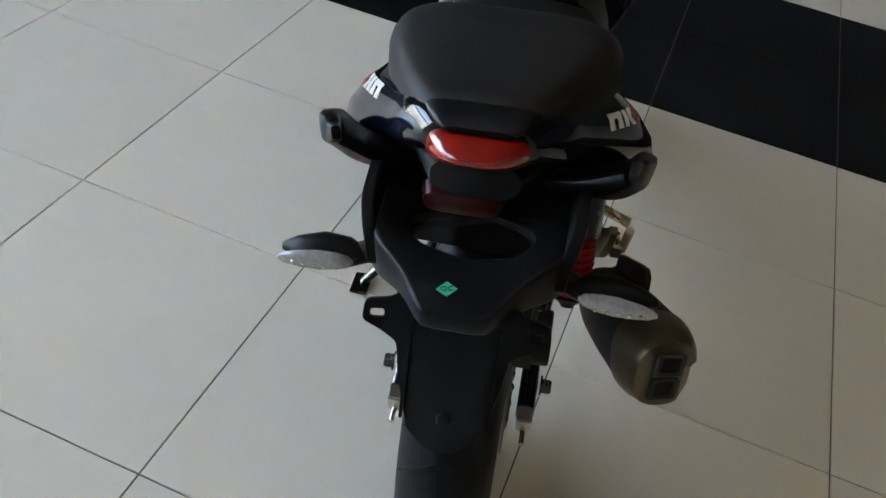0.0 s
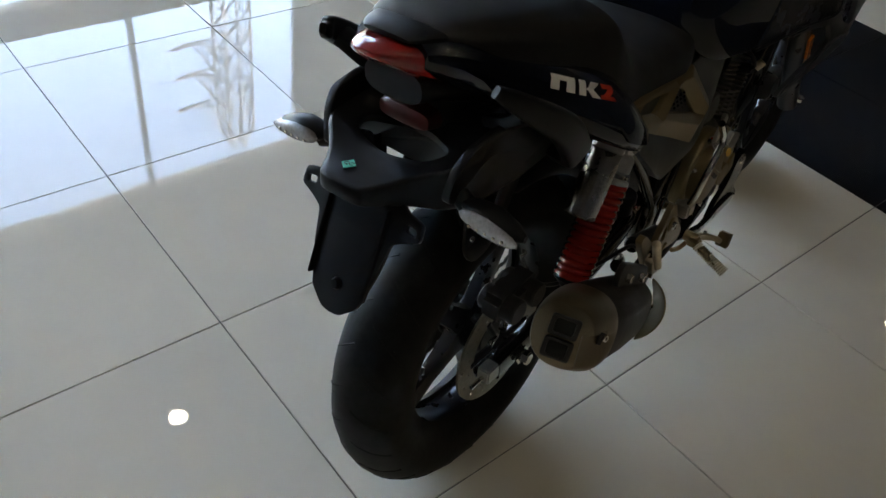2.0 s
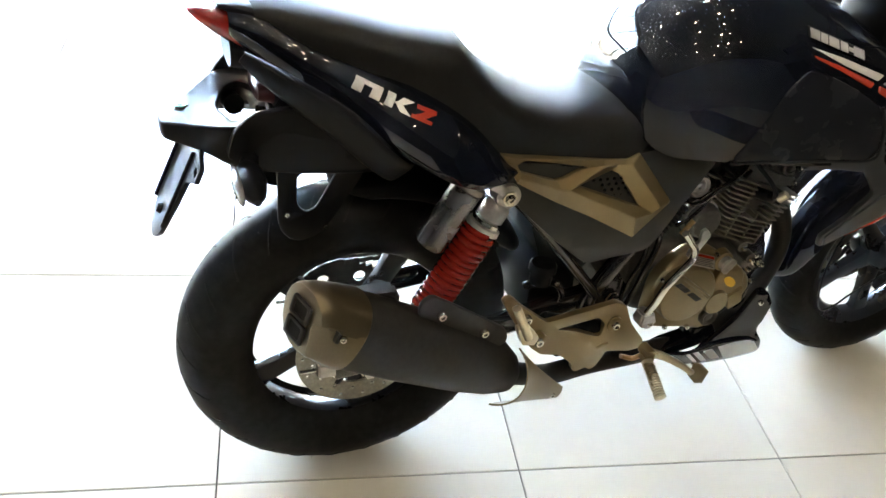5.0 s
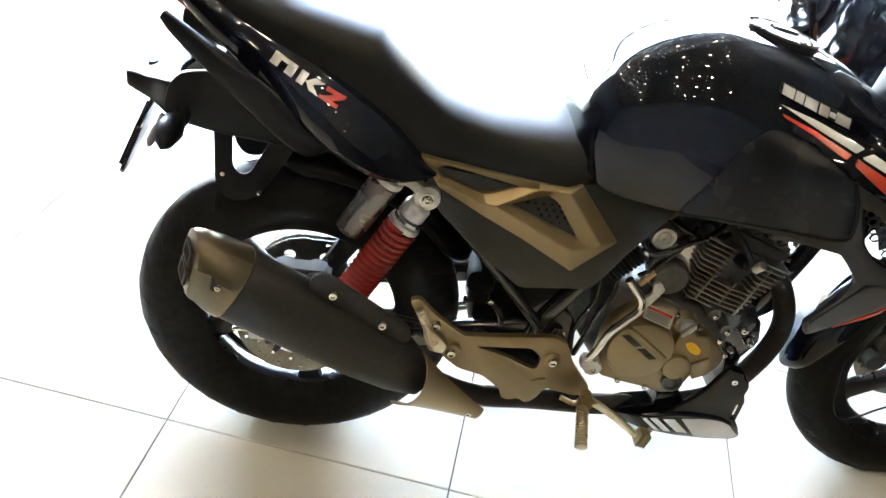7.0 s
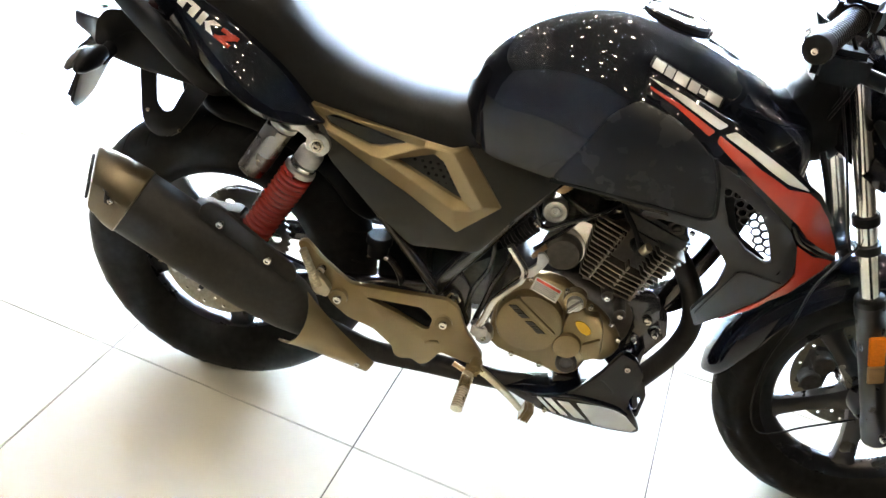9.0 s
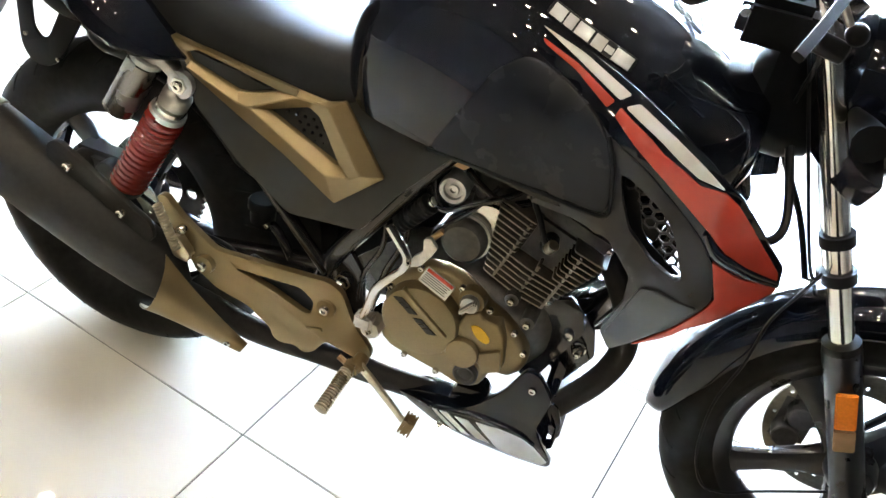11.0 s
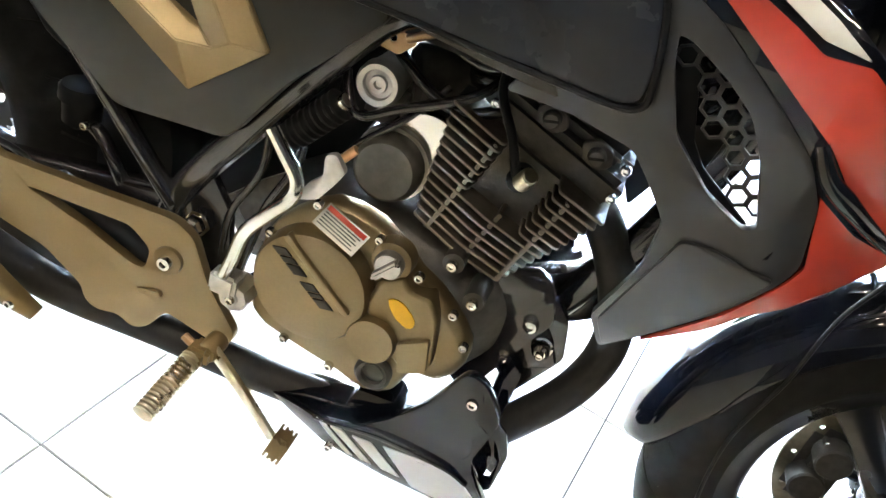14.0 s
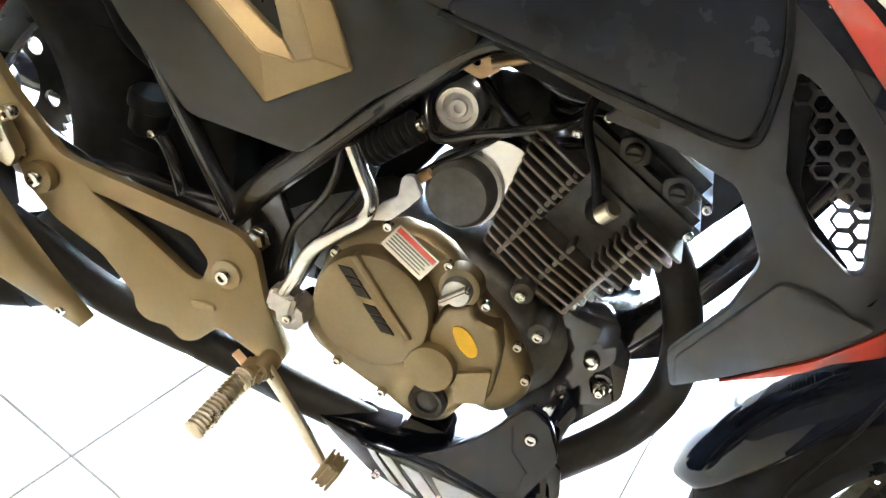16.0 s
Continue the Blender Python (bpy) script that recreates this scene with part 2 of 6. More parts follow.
def panel(outline, y, thick, bevel=0.002, holes=(), segments=2, shape=None, cells=0.0):
    """A plate in the bike's xz plane whose outer face lies at y (right side: minus). shape(x, z): the outer face's y;
    cells: cut into such small faces first, so that it can bend."""
    bm = sheet(outline, thick, bevel, holes, segments)
    if cells:
        for axis in (0, 1):
            lo, hi = min(v.co[axis] for v in bm.verts), max(v.co[axis] for v in bm.verts)
            no = (1, 0, 0) if axis == 0 else (0, 1, 0)
            for k in range(1, int((hi - lo) / cells) + 1):
                c = [0, 0, 0]
                c[axis] = lo + k * cells
                bmesh.ops.bisect_plane(bm, geom=list(bm.verts) + list(bm.edges) + list(bm.faces), plane_co=c, plane_no=no)
    for v in bm.verts:
        x, z, d = v.co
        v.co = (x, (shape(x, z) if shape else y) + thick - d, z)
    return bm


def smooth_loop(points, steps=4):
    """A closed outline rounded through its points."""
    pts = [np.array(p, float) for p in points]
    n, out = len(pts), []
    for i in range(n):
        a, b, c, d = (pts[(i + k) % n] for k in (-1, 0, 1, 2))
        for k in range(steps):
            t = k / steps
            out.append(tuple(0.5 * (2 * b + (c - a) * t + (2 * a - 5 * b + 4 * c - d) * t * t + (3 * b - a - 3 * c + d) * t ** 3)))
    return out


def rounded(points, r, n=3):
    """A closed outline with its corners rounded by about r."""
    out = []
    for i, p in enumerate(points):
        p = Vector(p)
        a, b = Vector(points[i - 1]), Vector(points[(i + 1) % len(points)])
        ra, rb = min(r, (a - p).length * 0.45), min(r, (b - p).length * 0.45)
        s, e = p + (a - p).normalized() * ra, p + (b - p).normalized() * rb
        for k in range(n + 1):
            t = k / n
            out.append(tuple(s * (1 - t) ** 2 + p * 2 * t * (1 - t) + e * t * t))
    return out


def disc(cx, cz, r, n=16):
    return [(cx + r * math.cos(2 * math.pi * i / n), cz + r * math.sin(2 * math.pi * i / n)) for i in range(n)]


def box(a, b, bevel=0.002):
    bm = bmesh.new()
    bmesh.ops.create_cube(bm, size=1)
    for v in bm.verts:
        v.co = [(p + q) / 2 + c * abs(q - p) for p, q, c in zip(a, b, v.co)]
    if bevel:
        bmesh.ops.bevel(bm, geom=list(bm.edges), offset=bevel, segments=2, affect="EDGES", clamp_overlap=True)
    return bm


def skin(ob):
    """The right-hand outer face of a part, as y over (x, z), for what lies on it."""
    tree = BVHTree.FromPolygons([v.co for v in ob.data.vertices], [p.vertices for p in ob.data.polygons])

    def face(x, z, lift=0.0):
        hit = tree.ray_cast(Vector((x, -1, z)), Vector((0, 1, 0)))[0]
        if hit is None:
            hit = tree.find_nearest(Vector((x, -0.15, z)))[0]
        return hit.y - lift
    return face


def place(bm, m):
    bmesh.ops.transform(bm, matrix=m, verts=bm.verts)
    return bm


def writing(text, height, depth):
    """Solid letters in the local xy plane, of that height, centred."""
    cu = bpy.data.curves.new("writing", "FONT")
    cu.body, cu.size, cu.extrude, cu.align_x, cu.align_y = text, height * 1.4, depth, "CENTER", "CENTER"
    ob = bpy.data.objects.new("writing", cu)
    me = bpy.data.meshes.new_from_object(ob)
    bm = bmesh.new()
    bm.from_mesh(me)
    bpy.data.objects.remove(ob)
    return bm


# ---- the showroom ----
PITCH = 0.6          # floor tile
JOINT = 0.003
WALL_Y, HEAD = 7.0, 4.9


SOUTH_Y = -7.2


def room():
    floor = tagged(new("floor"), "glossy cream porcelain tiles with thin dark joints", kind="structure")
    part("screed", box((-8, SOUTH_Y, -0.12), (9, WALL_Y, -0.004), 0), GROUT, floor)
    for name, x0, x1, y0, y1, z0, z1 in (("wall_west", -8.2, -8, SOUTH_Y, WALL_Y + 0.2, 0, 5.2), ("wall_east", 9, 9.2, SOUTH_Y, WALL_Y + 0.2, 0, 5.2),
                                         ("wall_south", -8.2, 9.2, SOUTH_Y - 0.2, SOUTH_Y, 0, 5.2), ("wall_north", 4.2, 9, WALL_Y, WALL_Y + 0.2, 0, 5.2),
                                         ("lintel", -8, 4.2, WALL_Y, WALL_Y + 0.2, HEAD, 5.2)):
        # these walls are added to close the room, dark to hold back bounce
        dark_ = name in ("wall_south", "wall_west", "wall_east", "wall_north")
        w = part(name, box((x0, y0, z0), (x1, y1, z1), 0), DARK_WALL if dark_ else PLASTER, None)
        tagged(w, "plain closing wall, kept dark to cut bounced light" if dark_ else "plain off-white plastered showroom wall", kind="structure")
    c = part("ceiling", box((-8.2, SOUTH_Y - 0.2, 5.2), (9.2, WALL_Y + 0.2, 5.4), 0), CEIL, None)
    tagged(c, "plain ceiling board with round downlights, kept dark to cut fill light", kind="structure")
    win = tagged(new("window_1"), "tall aluminium-framed showroom glazing with a deep transom", kind="structure")
    x = -7.42
    posts = []
    while x < 4.3:
        posts.append(x)
        part("mullion", box((x - 0.024, WALL_Y + 0.045, 0), (x + 0.024, WALL_Y + 0.135, HEAD), 0.004), ALU, win)
        x += 1.93
    part("transom", box((-8, WALL_Y + 0.005, 2.42), (4.2, WALL_Y + 0.175, 2.71), 0.005), ALU, win)
    part("sill", box((-8, WALL_Y + 0.005, 0), (4.2, WALL_Y + 0.175, 0.1), 0.005), ALU, win)
    for a, b in zip(posts, posts[1:]):
        for lo, hi in ((0.1, 2.42), (2.71, HEAD)):
            g = part("pane", box((a + 0.024, WALL_Y + 0.085, lo), (b - 0.024, WALL_Y + 0.095, hi), 0), GLASS, win)
            g.visible_shadow = False
    ground = part("ground", box((-400, -400, -0.3), (400, 700, -0.13), 0), EARTH, None)
    tagged(ground, "sunlit concrete forecourt and open land outside", kind="structure")
    return floor


def downlight():
    lamp = tagged(new("downlight"), "small round recessed ceiling downlight, lit warm white", "ceiling lamp", "ceiling downlights")
    part("trim_ring", lathe([(0.085, 0), (0.115, 0), (0.118, 0.008), (0.085, 0.012), (0.085, 0)], pose(0, 0, -0.012), 24), WHITE_METAL, lamp)
    part("glowing_lens", lathe([(0, 0.0), (0.085, 0.0), (0.085, 0.006), (0, 0.006)], pose(0, 0, -0.009), 24), LAMP, lamp)
    return lamp


def pylon():
    """A lattice tower that stands outside, seen mirrored in the floor."""
    root = tagged(new("power_pylon"), "tall grey lattice steel power pylon outside, arms to one side", "pylon")
    H, bars = 36.3, []
    half = lambda z: 0.95 + 1.6 * max(0, 1 - z / 16) ** 1.5 - 0.55 * max(0, z - 35.2) / 1.1
    levels = [H * k / 19 for k in range(20)]
    corners = [(1, 1), (-1, 1), (-1, -1), (1, -1)]
    for a, b in zip(levels, levels[1:]):
        A, B = half(a), half(b)
        for p, q in zip(corners, corners[1:] + corners[:1]):
            bars += [((p[0] * A, p[1] * A, a), (p[0] * B, p[1] * B, b), 0.10), ((p[0] * A, p[1] * A, a), (q[0] * B, q[1] * B, b), 0.055),
                     ((q[0] * A, q[1] * A, a), (p[0] * B, p[1] * B, b), 0.055), ((p[0] * B, p[1] * B, b), (q[0] * B, q[1] * B, b), 0.055)]
    part("lattice_tower", joined(*[rod(a, b, r, 5) for a, b, r in bars]), STEEL_GREY, root)
    for z in (27.0, 29.3, 31.8):
        tip = (-3.0, 0, z)
        b = []
        for yy in (-0.9, 0.9):
            b += [((-0.9, yy, z + 0.5), tip, 0.075), ((-0.9, yy, z + 3.4), tip, 0.075), ((-0.9, yy, z + 2.2), (-2.0, yy * 0.45, z + 0.3), 0.05), ((-2.0, yy * 0.45, z + 0.3), (-2.05, yy * 0.42, z + 1.45), 0.05)]
        arm = part("crossarm", joined(*[rod(p, q, r, 5) for p, q, r in b]), STEEL_GREY, root)
        part("insulator", lathe([(0, 0), (0.14, 0.1), (0.14, 1.3), (0, 1.4)], pose(-3.0, 0, z, 0, -80, 0), 8), STEEL_GREY, arm)
        wire = [(-4.4 - 12 * k, 0.8 * k, z + 0.2 - 0.55 * k + 0.045 * k * k) for k in range(8)]
        part("wire", tube(wire, 0.02, 6, 2), STEEL_GREY, arm)
    return root


floor = room()
lamp = downlight()
lamp.matrix_basis = pose(8.6, 0.7, 5.2)
for y, xs in ((4.13, (-6.1, -4.3, -2.5, -0.7, 1.1)), (1.4, (-3.0, -0.35, 0.9, 1.7)), (-0.2, (-0.3, 1.0)), (-1.7, (-6.1, -4.3, -2.5, -0.6, 0.9, 1.5)), (-3.3, (-3.0, -0.4, 1.0, 1.7, 2.8)), (-5.3, (-3.2, 0.4, 1.2, 2.4))):
    for x in xs:
        size = 1.0 if y > 2 else 0.65
        copy_thing(lamp, pose(x, y, 5.2) @ Matrix.Diagonal((size, size, 1, 1)))
tower = pylon()
tower.matrix_basis = pose(23.6, 47.0, -0.1)


# ---- the motorcycle: x ahead from the rear axle, y to its left, z up; it leans on its side stand ----
bike = tagged(new("motorcycle"), "black naked motorcycle with bronze covers and red springs, side stand out", "motorcycle")
bike.matrix_basis = pose(0.244, 0.0894, 0.0, -5.5, 0, 11.4)
BOLT = None


def bolt(x, y, z, r=0.008, parent=None, mat=None, m=None):
    """A domed socket screw, its head towards the bike's right side."""
    global BOLT
    if BOLT is None:
        bm = lathe([(0, 0.45), (0.38, 0.45), (0.45, 0.75), (0.8, 0.7), (1, 0.35), (1, -0.6), (0, -0.6)], Matrix(), 14)
        ob = part("bolt", bm, CHROME, bike)
        BOLT = ob.data
        bpy.data.objects.remove(ob)
    r *= 0.86
    return shared("bolt", BOLT, parent or bike, (m or side(x, y, z)) @ Matrix.Diagonal((r, r, r, 1)))


def wheel(name, x, R, r, rim_w, phase, spokes):
    """A cast five-spoke wheel: rim with hub, spokes and tyre."""
    c = side(x, 0, R)
    Rr = R - 0.082
    w = rim_w / 2
    prof = [(Rr + 0.012, -w), (Rr + 0.012, -w + 0.006), (Rr - 0.004, -w + 0.012), (Rr - 0.016, -w * 0.4), (Rr - 0.016, w * 0.4), (Rr - 0.004, w - 0.012),
            (Rr + 0.012, w - 0.006), (Rr + 0.012, w), (Rr + 0.002, w + 0.001), (Rr - 0.012, w - 0.006), (Rr - 0.030, w * 0.6), (Rr - 0.037, w * 0.3), (Rr - 0.037, -w * 0.3),
            (Rr - 0.030, -w * 0.6), (Rr - 0.012, -w + 0.006), (Rr + 0.002, -w - 0.001)]
    rim = part(name, lathe(prof, c, 72, closed=True), RIM, bike, "black five-spoke cast alloy wheel")
    hub = [(0, -0.055), (0.03, -0.055), (0.036, -0.045), (0.04, -0.02), (0.04, 0.02), (0.036, 0.045), (0.03, 0.055), (0, 0.055)]
    part("hub", lathe(hub, c, 28), RIM, rim)
    for k in range(spokes):
        a = radians(phase + 360 / spokes * k)
        rings = []
        for t, wd, th in ((0.03, 0.030, 0.036), (0.06, 0.023, 0.032), (0.12, 0.019, 0.026), (Rr - 0.045, 0.023, 0.028), (Rr - 0.018, 0.040, 0.034)):
            ring = []
            for i in range(10):
                b = 2 * math.pi * i / 10
                u = wd * math.copysign(abs(math.cos(b)) ** 0.6, math.cos(b))
                v = th * 0.5 * math.copysign(abs(math.sin(b)) ** 0.6, math.sin(b))
                ring.append((x + t * math.cos(a) - u * math.sin(a), v, R + t * math.sin(a) + u * math.cos(a)))
            rings.append(ring)
        part("spoke", loft(rings), RIM, rim)
    # tyre: round carcass with two bead edges
    Rc, prof = R - r, []
    for i in range(17):
        a = radians(-152 + 304 * i / 16)
        prof.append((Rc + r * math.cos(a) if abs(a) < 1.6 else Rc + r * 1.06 * math.cos(a), r * 1.03 * math.sin(a)))
    prof += [(Rr + 0.010, w * 0.8), (Rr + 0.010, -w * 0.8)]
    tyre = part("tyre", lathe(prof, c, 128, closed=True), RUBBER, rim, "black road tyre with raked tread grooves")
    # tread grooves: slim near-black bars on the crown, groove shade put into their colour
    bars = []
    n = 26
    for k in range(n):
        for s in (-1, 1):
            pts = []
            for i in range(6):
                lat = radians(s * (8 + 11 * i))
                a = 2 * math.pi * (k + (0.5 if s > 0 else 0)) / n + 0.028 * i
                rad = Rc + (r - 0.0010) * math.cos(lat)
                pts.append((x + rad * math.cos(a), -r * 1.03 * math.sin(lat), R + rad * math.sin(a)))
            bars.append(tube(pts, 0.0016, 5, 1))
    tagged(part("tread", joined(*bars), HOLE_SHADE, rim), kind="stuff")
    # moulding hairs of a new tyre
    rnd = random.Random(7)
    vs, fs = [], []
    for k in range(150):
        a, lat = 2 * math.pi * (k + rnd.uniform(-0.2, 0.2)) / 75, radians(rnd.choice((-62, -48, -30, 30, 48, 62)))
        out = Vector((math.cos(lat) * math.cos(a), -math.sin(lat), math.cos(lat) * math.sin(a)))
        foot = Vector((x + Rc * math.cos(a), 0, R + Rc * math.sin(a))) + out * (r - 0.001)
        u = out.orthogonal().normalized() * 0.0006
        v = out.cross(u)
        tip = foot + out * rnd.uniform(0.003, 0.008) + u * rnd.uniform(-3, 3)
        n = len(vs)
        vs += [foot + u, foot - u * 0.5 + v, foot - u * 0.5 - v, tip]
        fs += [(n, n + 1, n + 3), (n + 1, n + 2, n + 3), (n + 2, n, n + 3)]
    bm = bmesh.new()
    pts = [bm.verts.new(q) for q in vs]
    for q in fs:
        bm.faces.new([pts[i] for i in q])
    tagged(part("moulding_hairs", bm, RUBBER, rim), kind="stuff")
    return rim


def brake_disc(x, z, y, R, parent):
    holes = [disc((R - 0.028 + 0.016 * ((k + j) % 2)) * math.cos(2 * math.pi * k / 30 + j * 0.07), (R - 0.028 + 0.016 * ((k + j) % 2)) * math.sin(2 * math.pi * k / 30 + j * 0.07), 0.0035, 6)
             for j in (0,) for k in range(30)]
    bm = sheet(disc(0, 0, R, 64), 0.004, 0, [disc(0, 0, R - 0.042, 40), *holes])
    d = part("brake_disc", place(bm, side(x, y, z)), DISC, parent, "drilled steel brake disc")
    for i in range(6):
        a = math.pi / 3 * i
        part("carrier_arm", rod((x + 0.02 * math.cos(a), y - 0.001, z + 0.02 * math.sin(a)), (x + (R - 0.035) * math.cos(a), y - 0.001, z + (R - 0.035) * math.sin(a)), 0.007, 8), RIM, d)
    for i in range(5):
        a = 2 * math.pi * i / 5
        bolt(x + 0.035 * math.cos(a), y - 0.006, z + 0.035 * math.sin(a), 0.006, d)
    return d


rear = wheel("rear_wheel", 0.0, 0.305, 0.064, 0.095, 62, 5)
front = wheel("front_wheel", 1.317, 0.295, 0.048, 0.062, 62, 5)
brake_disc(0.0, 0.305, -0.068, 0.115, rear)
brake_disc(1.317, 0.295, 0.062, 0.13, front)


# ---- seat, tail and tank ----
def seat():
    rows = [  # x, half width, top, lower edge, roundness
        (-0.180, 0.050, 0.908, 0.888, 3.0), (-0.173, 0.062, 0.917, 0.880, 3.0), (-0.15, 0.078, 0.921, 0.872, 3.0), (-0.10, 0.100, 0.918, 0.848, 3.2),
        (-0.03, 0.126, 0.909, 0.818, 3.6), (0.04, 0.142, 0.897, 0.785, 3.8), (0.085, 0.146, 0.890, 0.763, 3.8), (0.108, 0.145, 0.883, 0.748, 3.7), (0.135, 0.141, 0.857, 0.730, 3.5),
        (0.175, 0.136, 0.819, 0.695, 3.2), (0.22, 0.130, 0.788, 0.682, 3.0), (0.28, 0.126, 0.766, 0.672, 3.0), (0.34, 0.124, 0.757, 0.663, 3.0),
        (0.40, 0.124, 0.756, 0.665, 3.0), (0.44, 0.122, 0.757, 0.675, 3.0), (0.475, 0.112, 0.752, 0.700, 2.6)]
    rings = []
    for x, w, t, b, p in between(rows, 4):
        ring = oval(x, w, t, b - (t - b) * 0.25, 36, p, low=5)
        rings.append([(px_ - 0.30 * max(0, pz - 0.70) * (1 if x > 0.40 else 0) * (x - 0.40) / 0.075, py, max(pz, b)) for px_, py, pz in ring])
    s = part("seat", loft(rings), VINYL, bike, "black grained vinyl seat, stepped up for the pillion", 60)
    for sgn in (-1, 1):
        pts = []
        for x, w, t, b, p in between(rows[2:13], 2):
            pts.append((x, sgn * (w + 0.001), b + 0.010))
        part("piping", tube(pts, 0.0022, 6, 1), VINYL, s)
    return s


def tail():
    rows = [  # x, upper half width, upper z, lower half width, lower z
        (-0.205, 0.044, 0.907, 0.048, 0.874), (-0.16, 0.072, 0.902, 0.085, 0.845), (-0.11, 0.090, 0.882, 0.110, 0.814), (-0.05, 0.112, 0.862, 0.146, 0.778),
        (0.02, 0.138, 0.834, 0.188, 0.738), (0.08, 0.148, 0.802, 0.205, 0.706), (0.13, 0.148, 0.764, 0.198, 0.688), (0.175, 0.140, 0.718, 0.175, 0.682), (0.205, 0.130, 0.694, 0.150, 0.686)]
    rings = []
    for x, wt, zt, wb, zb in between(rows, 3):
        h = zt - zb
        half = [(wt * 0.6, zt + 0.004), (wt, zt), (wt + (wb - wt) * 0.35 + 0.008, zt - h * 0.25), (wt + (wb - wt) * 0.75 + 0.010, zt - h * 0.6),
                (wb + 0.003, zt - h * 0.86), (wb - 0.006, zb), (wb * 0.6, zb - 0.002)]
        rings.append([(x, -y, z) for y, z in half] + [(x, y, z) for y, z in reversed(half)])
    return part("tail_cowl", loft(rings), GLOSS, bike, "glossy black tail cowl with a white and red badge on each side", 50)


seat()
cowl = tail()


cowl_skin = skin(cowl)


def badge(shapes, mat):
    """Slanted blocks of the model badge, on both sides."""
    for sgn in (0, 1):
        bm = joined(*[panel(s, 0, 0.0016, 0.0004, shape=lambda x, z: cowl_skin(x, z, 0.0012), cells=0.012, segments=1) for s in shapes])
        part("badge", flip(bm) if sgn else bm, mat, cowl)


B0 = lambda u, v: (-0.060 + 0.102 * u + 0.009 * v, 0.832 - 0.042 * u + 0.0150 * v)
block = lambda u0, u1, v0=0.0, v1=1.0: [B0(u0, v0), B0(u1, v0), B0(u1, v1), B0(u0, v1)]
badge([block(0.0, 0.12), block(0.12, 0.22, 0.68, 1.0), block(0.22, 0.34), block(0.40, 0.50), [B0(0.50, 0.44), B0(0.58, 0.44), B0(0.74, 1.0), B0(0.60, 1.0)], [B0(0.50, 0.56), B0(0.60, 0.0), B0(0.74, 0.0), B0(0.60, 0.56)]], WHITE)
badge([block(0.78, 1.06, 0.72, 1.0), block(0.74, 1.02, 0.0, 0.28), [B0(0.78, 0.28), B0(0.92, 0.28), B0(1.04, 0.72), B0(0.90, 0.72)]], RED)

lid = [oval(x, w, t, b, 24, 3.2) for x, w, t, b in ((-0.216, 0.034, 0.912, 0.906), (-0.208, 0.042, 0.915, 0.904), (-0.19, 0.052, 0.917, 0.895), (-0.165, 0.062, 0.915, 0.885))]
part("tail_lid", loft(lid), MATTE, bike, "matte black lid over the tail light", 40)
rings = [oval(x, w, t, b, 28, 3.0) for x, w, t, b in ((-0.252, 0.016, 0.9015, 0.8955), (-0.240, 0.032, 0.904, 0.885), (-0.220, 0.044, 0.905, 0.870), (-0.195, 0.055, 0.904, 0.855), (-0.165, 0.068, 0.900, 0.843))]
part("tail_light", loft(rings), LENS_RED, bike, "dark red tail light lens wrapping the tail", 50)
rings = [oval(x, w, t, b, 20, 3.5, yc=0.016) for x, w, t, b in ((-0.166, 0.030, 0.787, 0.769), (-0.163, 0.042, 0.791, 0.765), (-0.140, 0.047, 0.795, 0.760))]
part("rear_reflector", loft(rings), DARK_LENS, bike, "dark red reflector below the tail light")
rings = [oval(x, w, t, b, 24, 2.8) for x, w, t, b in ((-0.203, 0.046, 0.866, 0.822), (-0.17, 0.062, 0.862, 0.820), (-0.11, 0.085, 0.85, 0.80), (-0.03, 0.105, 0.82, 0.75), (0.08, 0.11, 0.76, 0.685))]
part("under_cowl", loft(rings), MATTE, bike, "matte black plastic below the tail light")

for sgn in (0, 1):
    bm = panel(rounded([(-0.222, 0.722), (-0.212, 0.766), (-0.19, 0.792), (-0.14, 0.800), (-0.06, 0.792), (0.0, 0.72), (-0.1, 0.700)], 0.012), 0, 0.014, 0.005, shape=lambda x, z: -0.108 - 0.25 * max(0, z - 0.74), cells=0.03)
    part("tail_cheek", flip(bm) if sgn else bm, MATTE, bike, "matte black cheek between tray and grab rail")
part("tail_strut", loft([oval(x, w, t, b, 20, 3.5) for x, w, t, b in ((-0.142, 0.030, 0.825, 0.755), (-0.125, 0.050, 0.835, 0.735), (-0.09, 0.085, 0.83, 0.72), (-0.04, 0.10, 0.80, 0.70))]), MATTE, bike, "matte black web between tail and tray")
for sgn in (-1, 1):
    tip = [(-0.204, -0.150, 0.886), (-0.183, -0.158, 0.871)] if sgn < 0 else [(-0.172, 0.150, 0.856), (-0.160, 0.156, 0.848)]
    pts = tip + [(-0.14, sgn * 0.166, 0.841), (-0.08, sgn * 0.174, 0.798), (-0.03, sgn * 0.166, 0.748), (0.01, sgn * 0.148, 0.712), (0.03, sgn * 0.11, 0.70)]
    part("grab_rail", tube(pts, 0.01, 16, 5, flat=lambda t: (0.010 + 0.014 * min(1, t * 2.5), 0.014 + 0.030 * min(1, t * 2.0))), MATTE, bike, "matte black pillion grab rail")
    part("rail_web", tube([(-0.13, sgn * 0.16, 0.832), (-0.11, sgn * 0.12, 0.80), (-0.09, sgn * 0.08, 0.78)], 0.01, 10, 4, flat=(0.045, 0.018)), MATTE, bike)


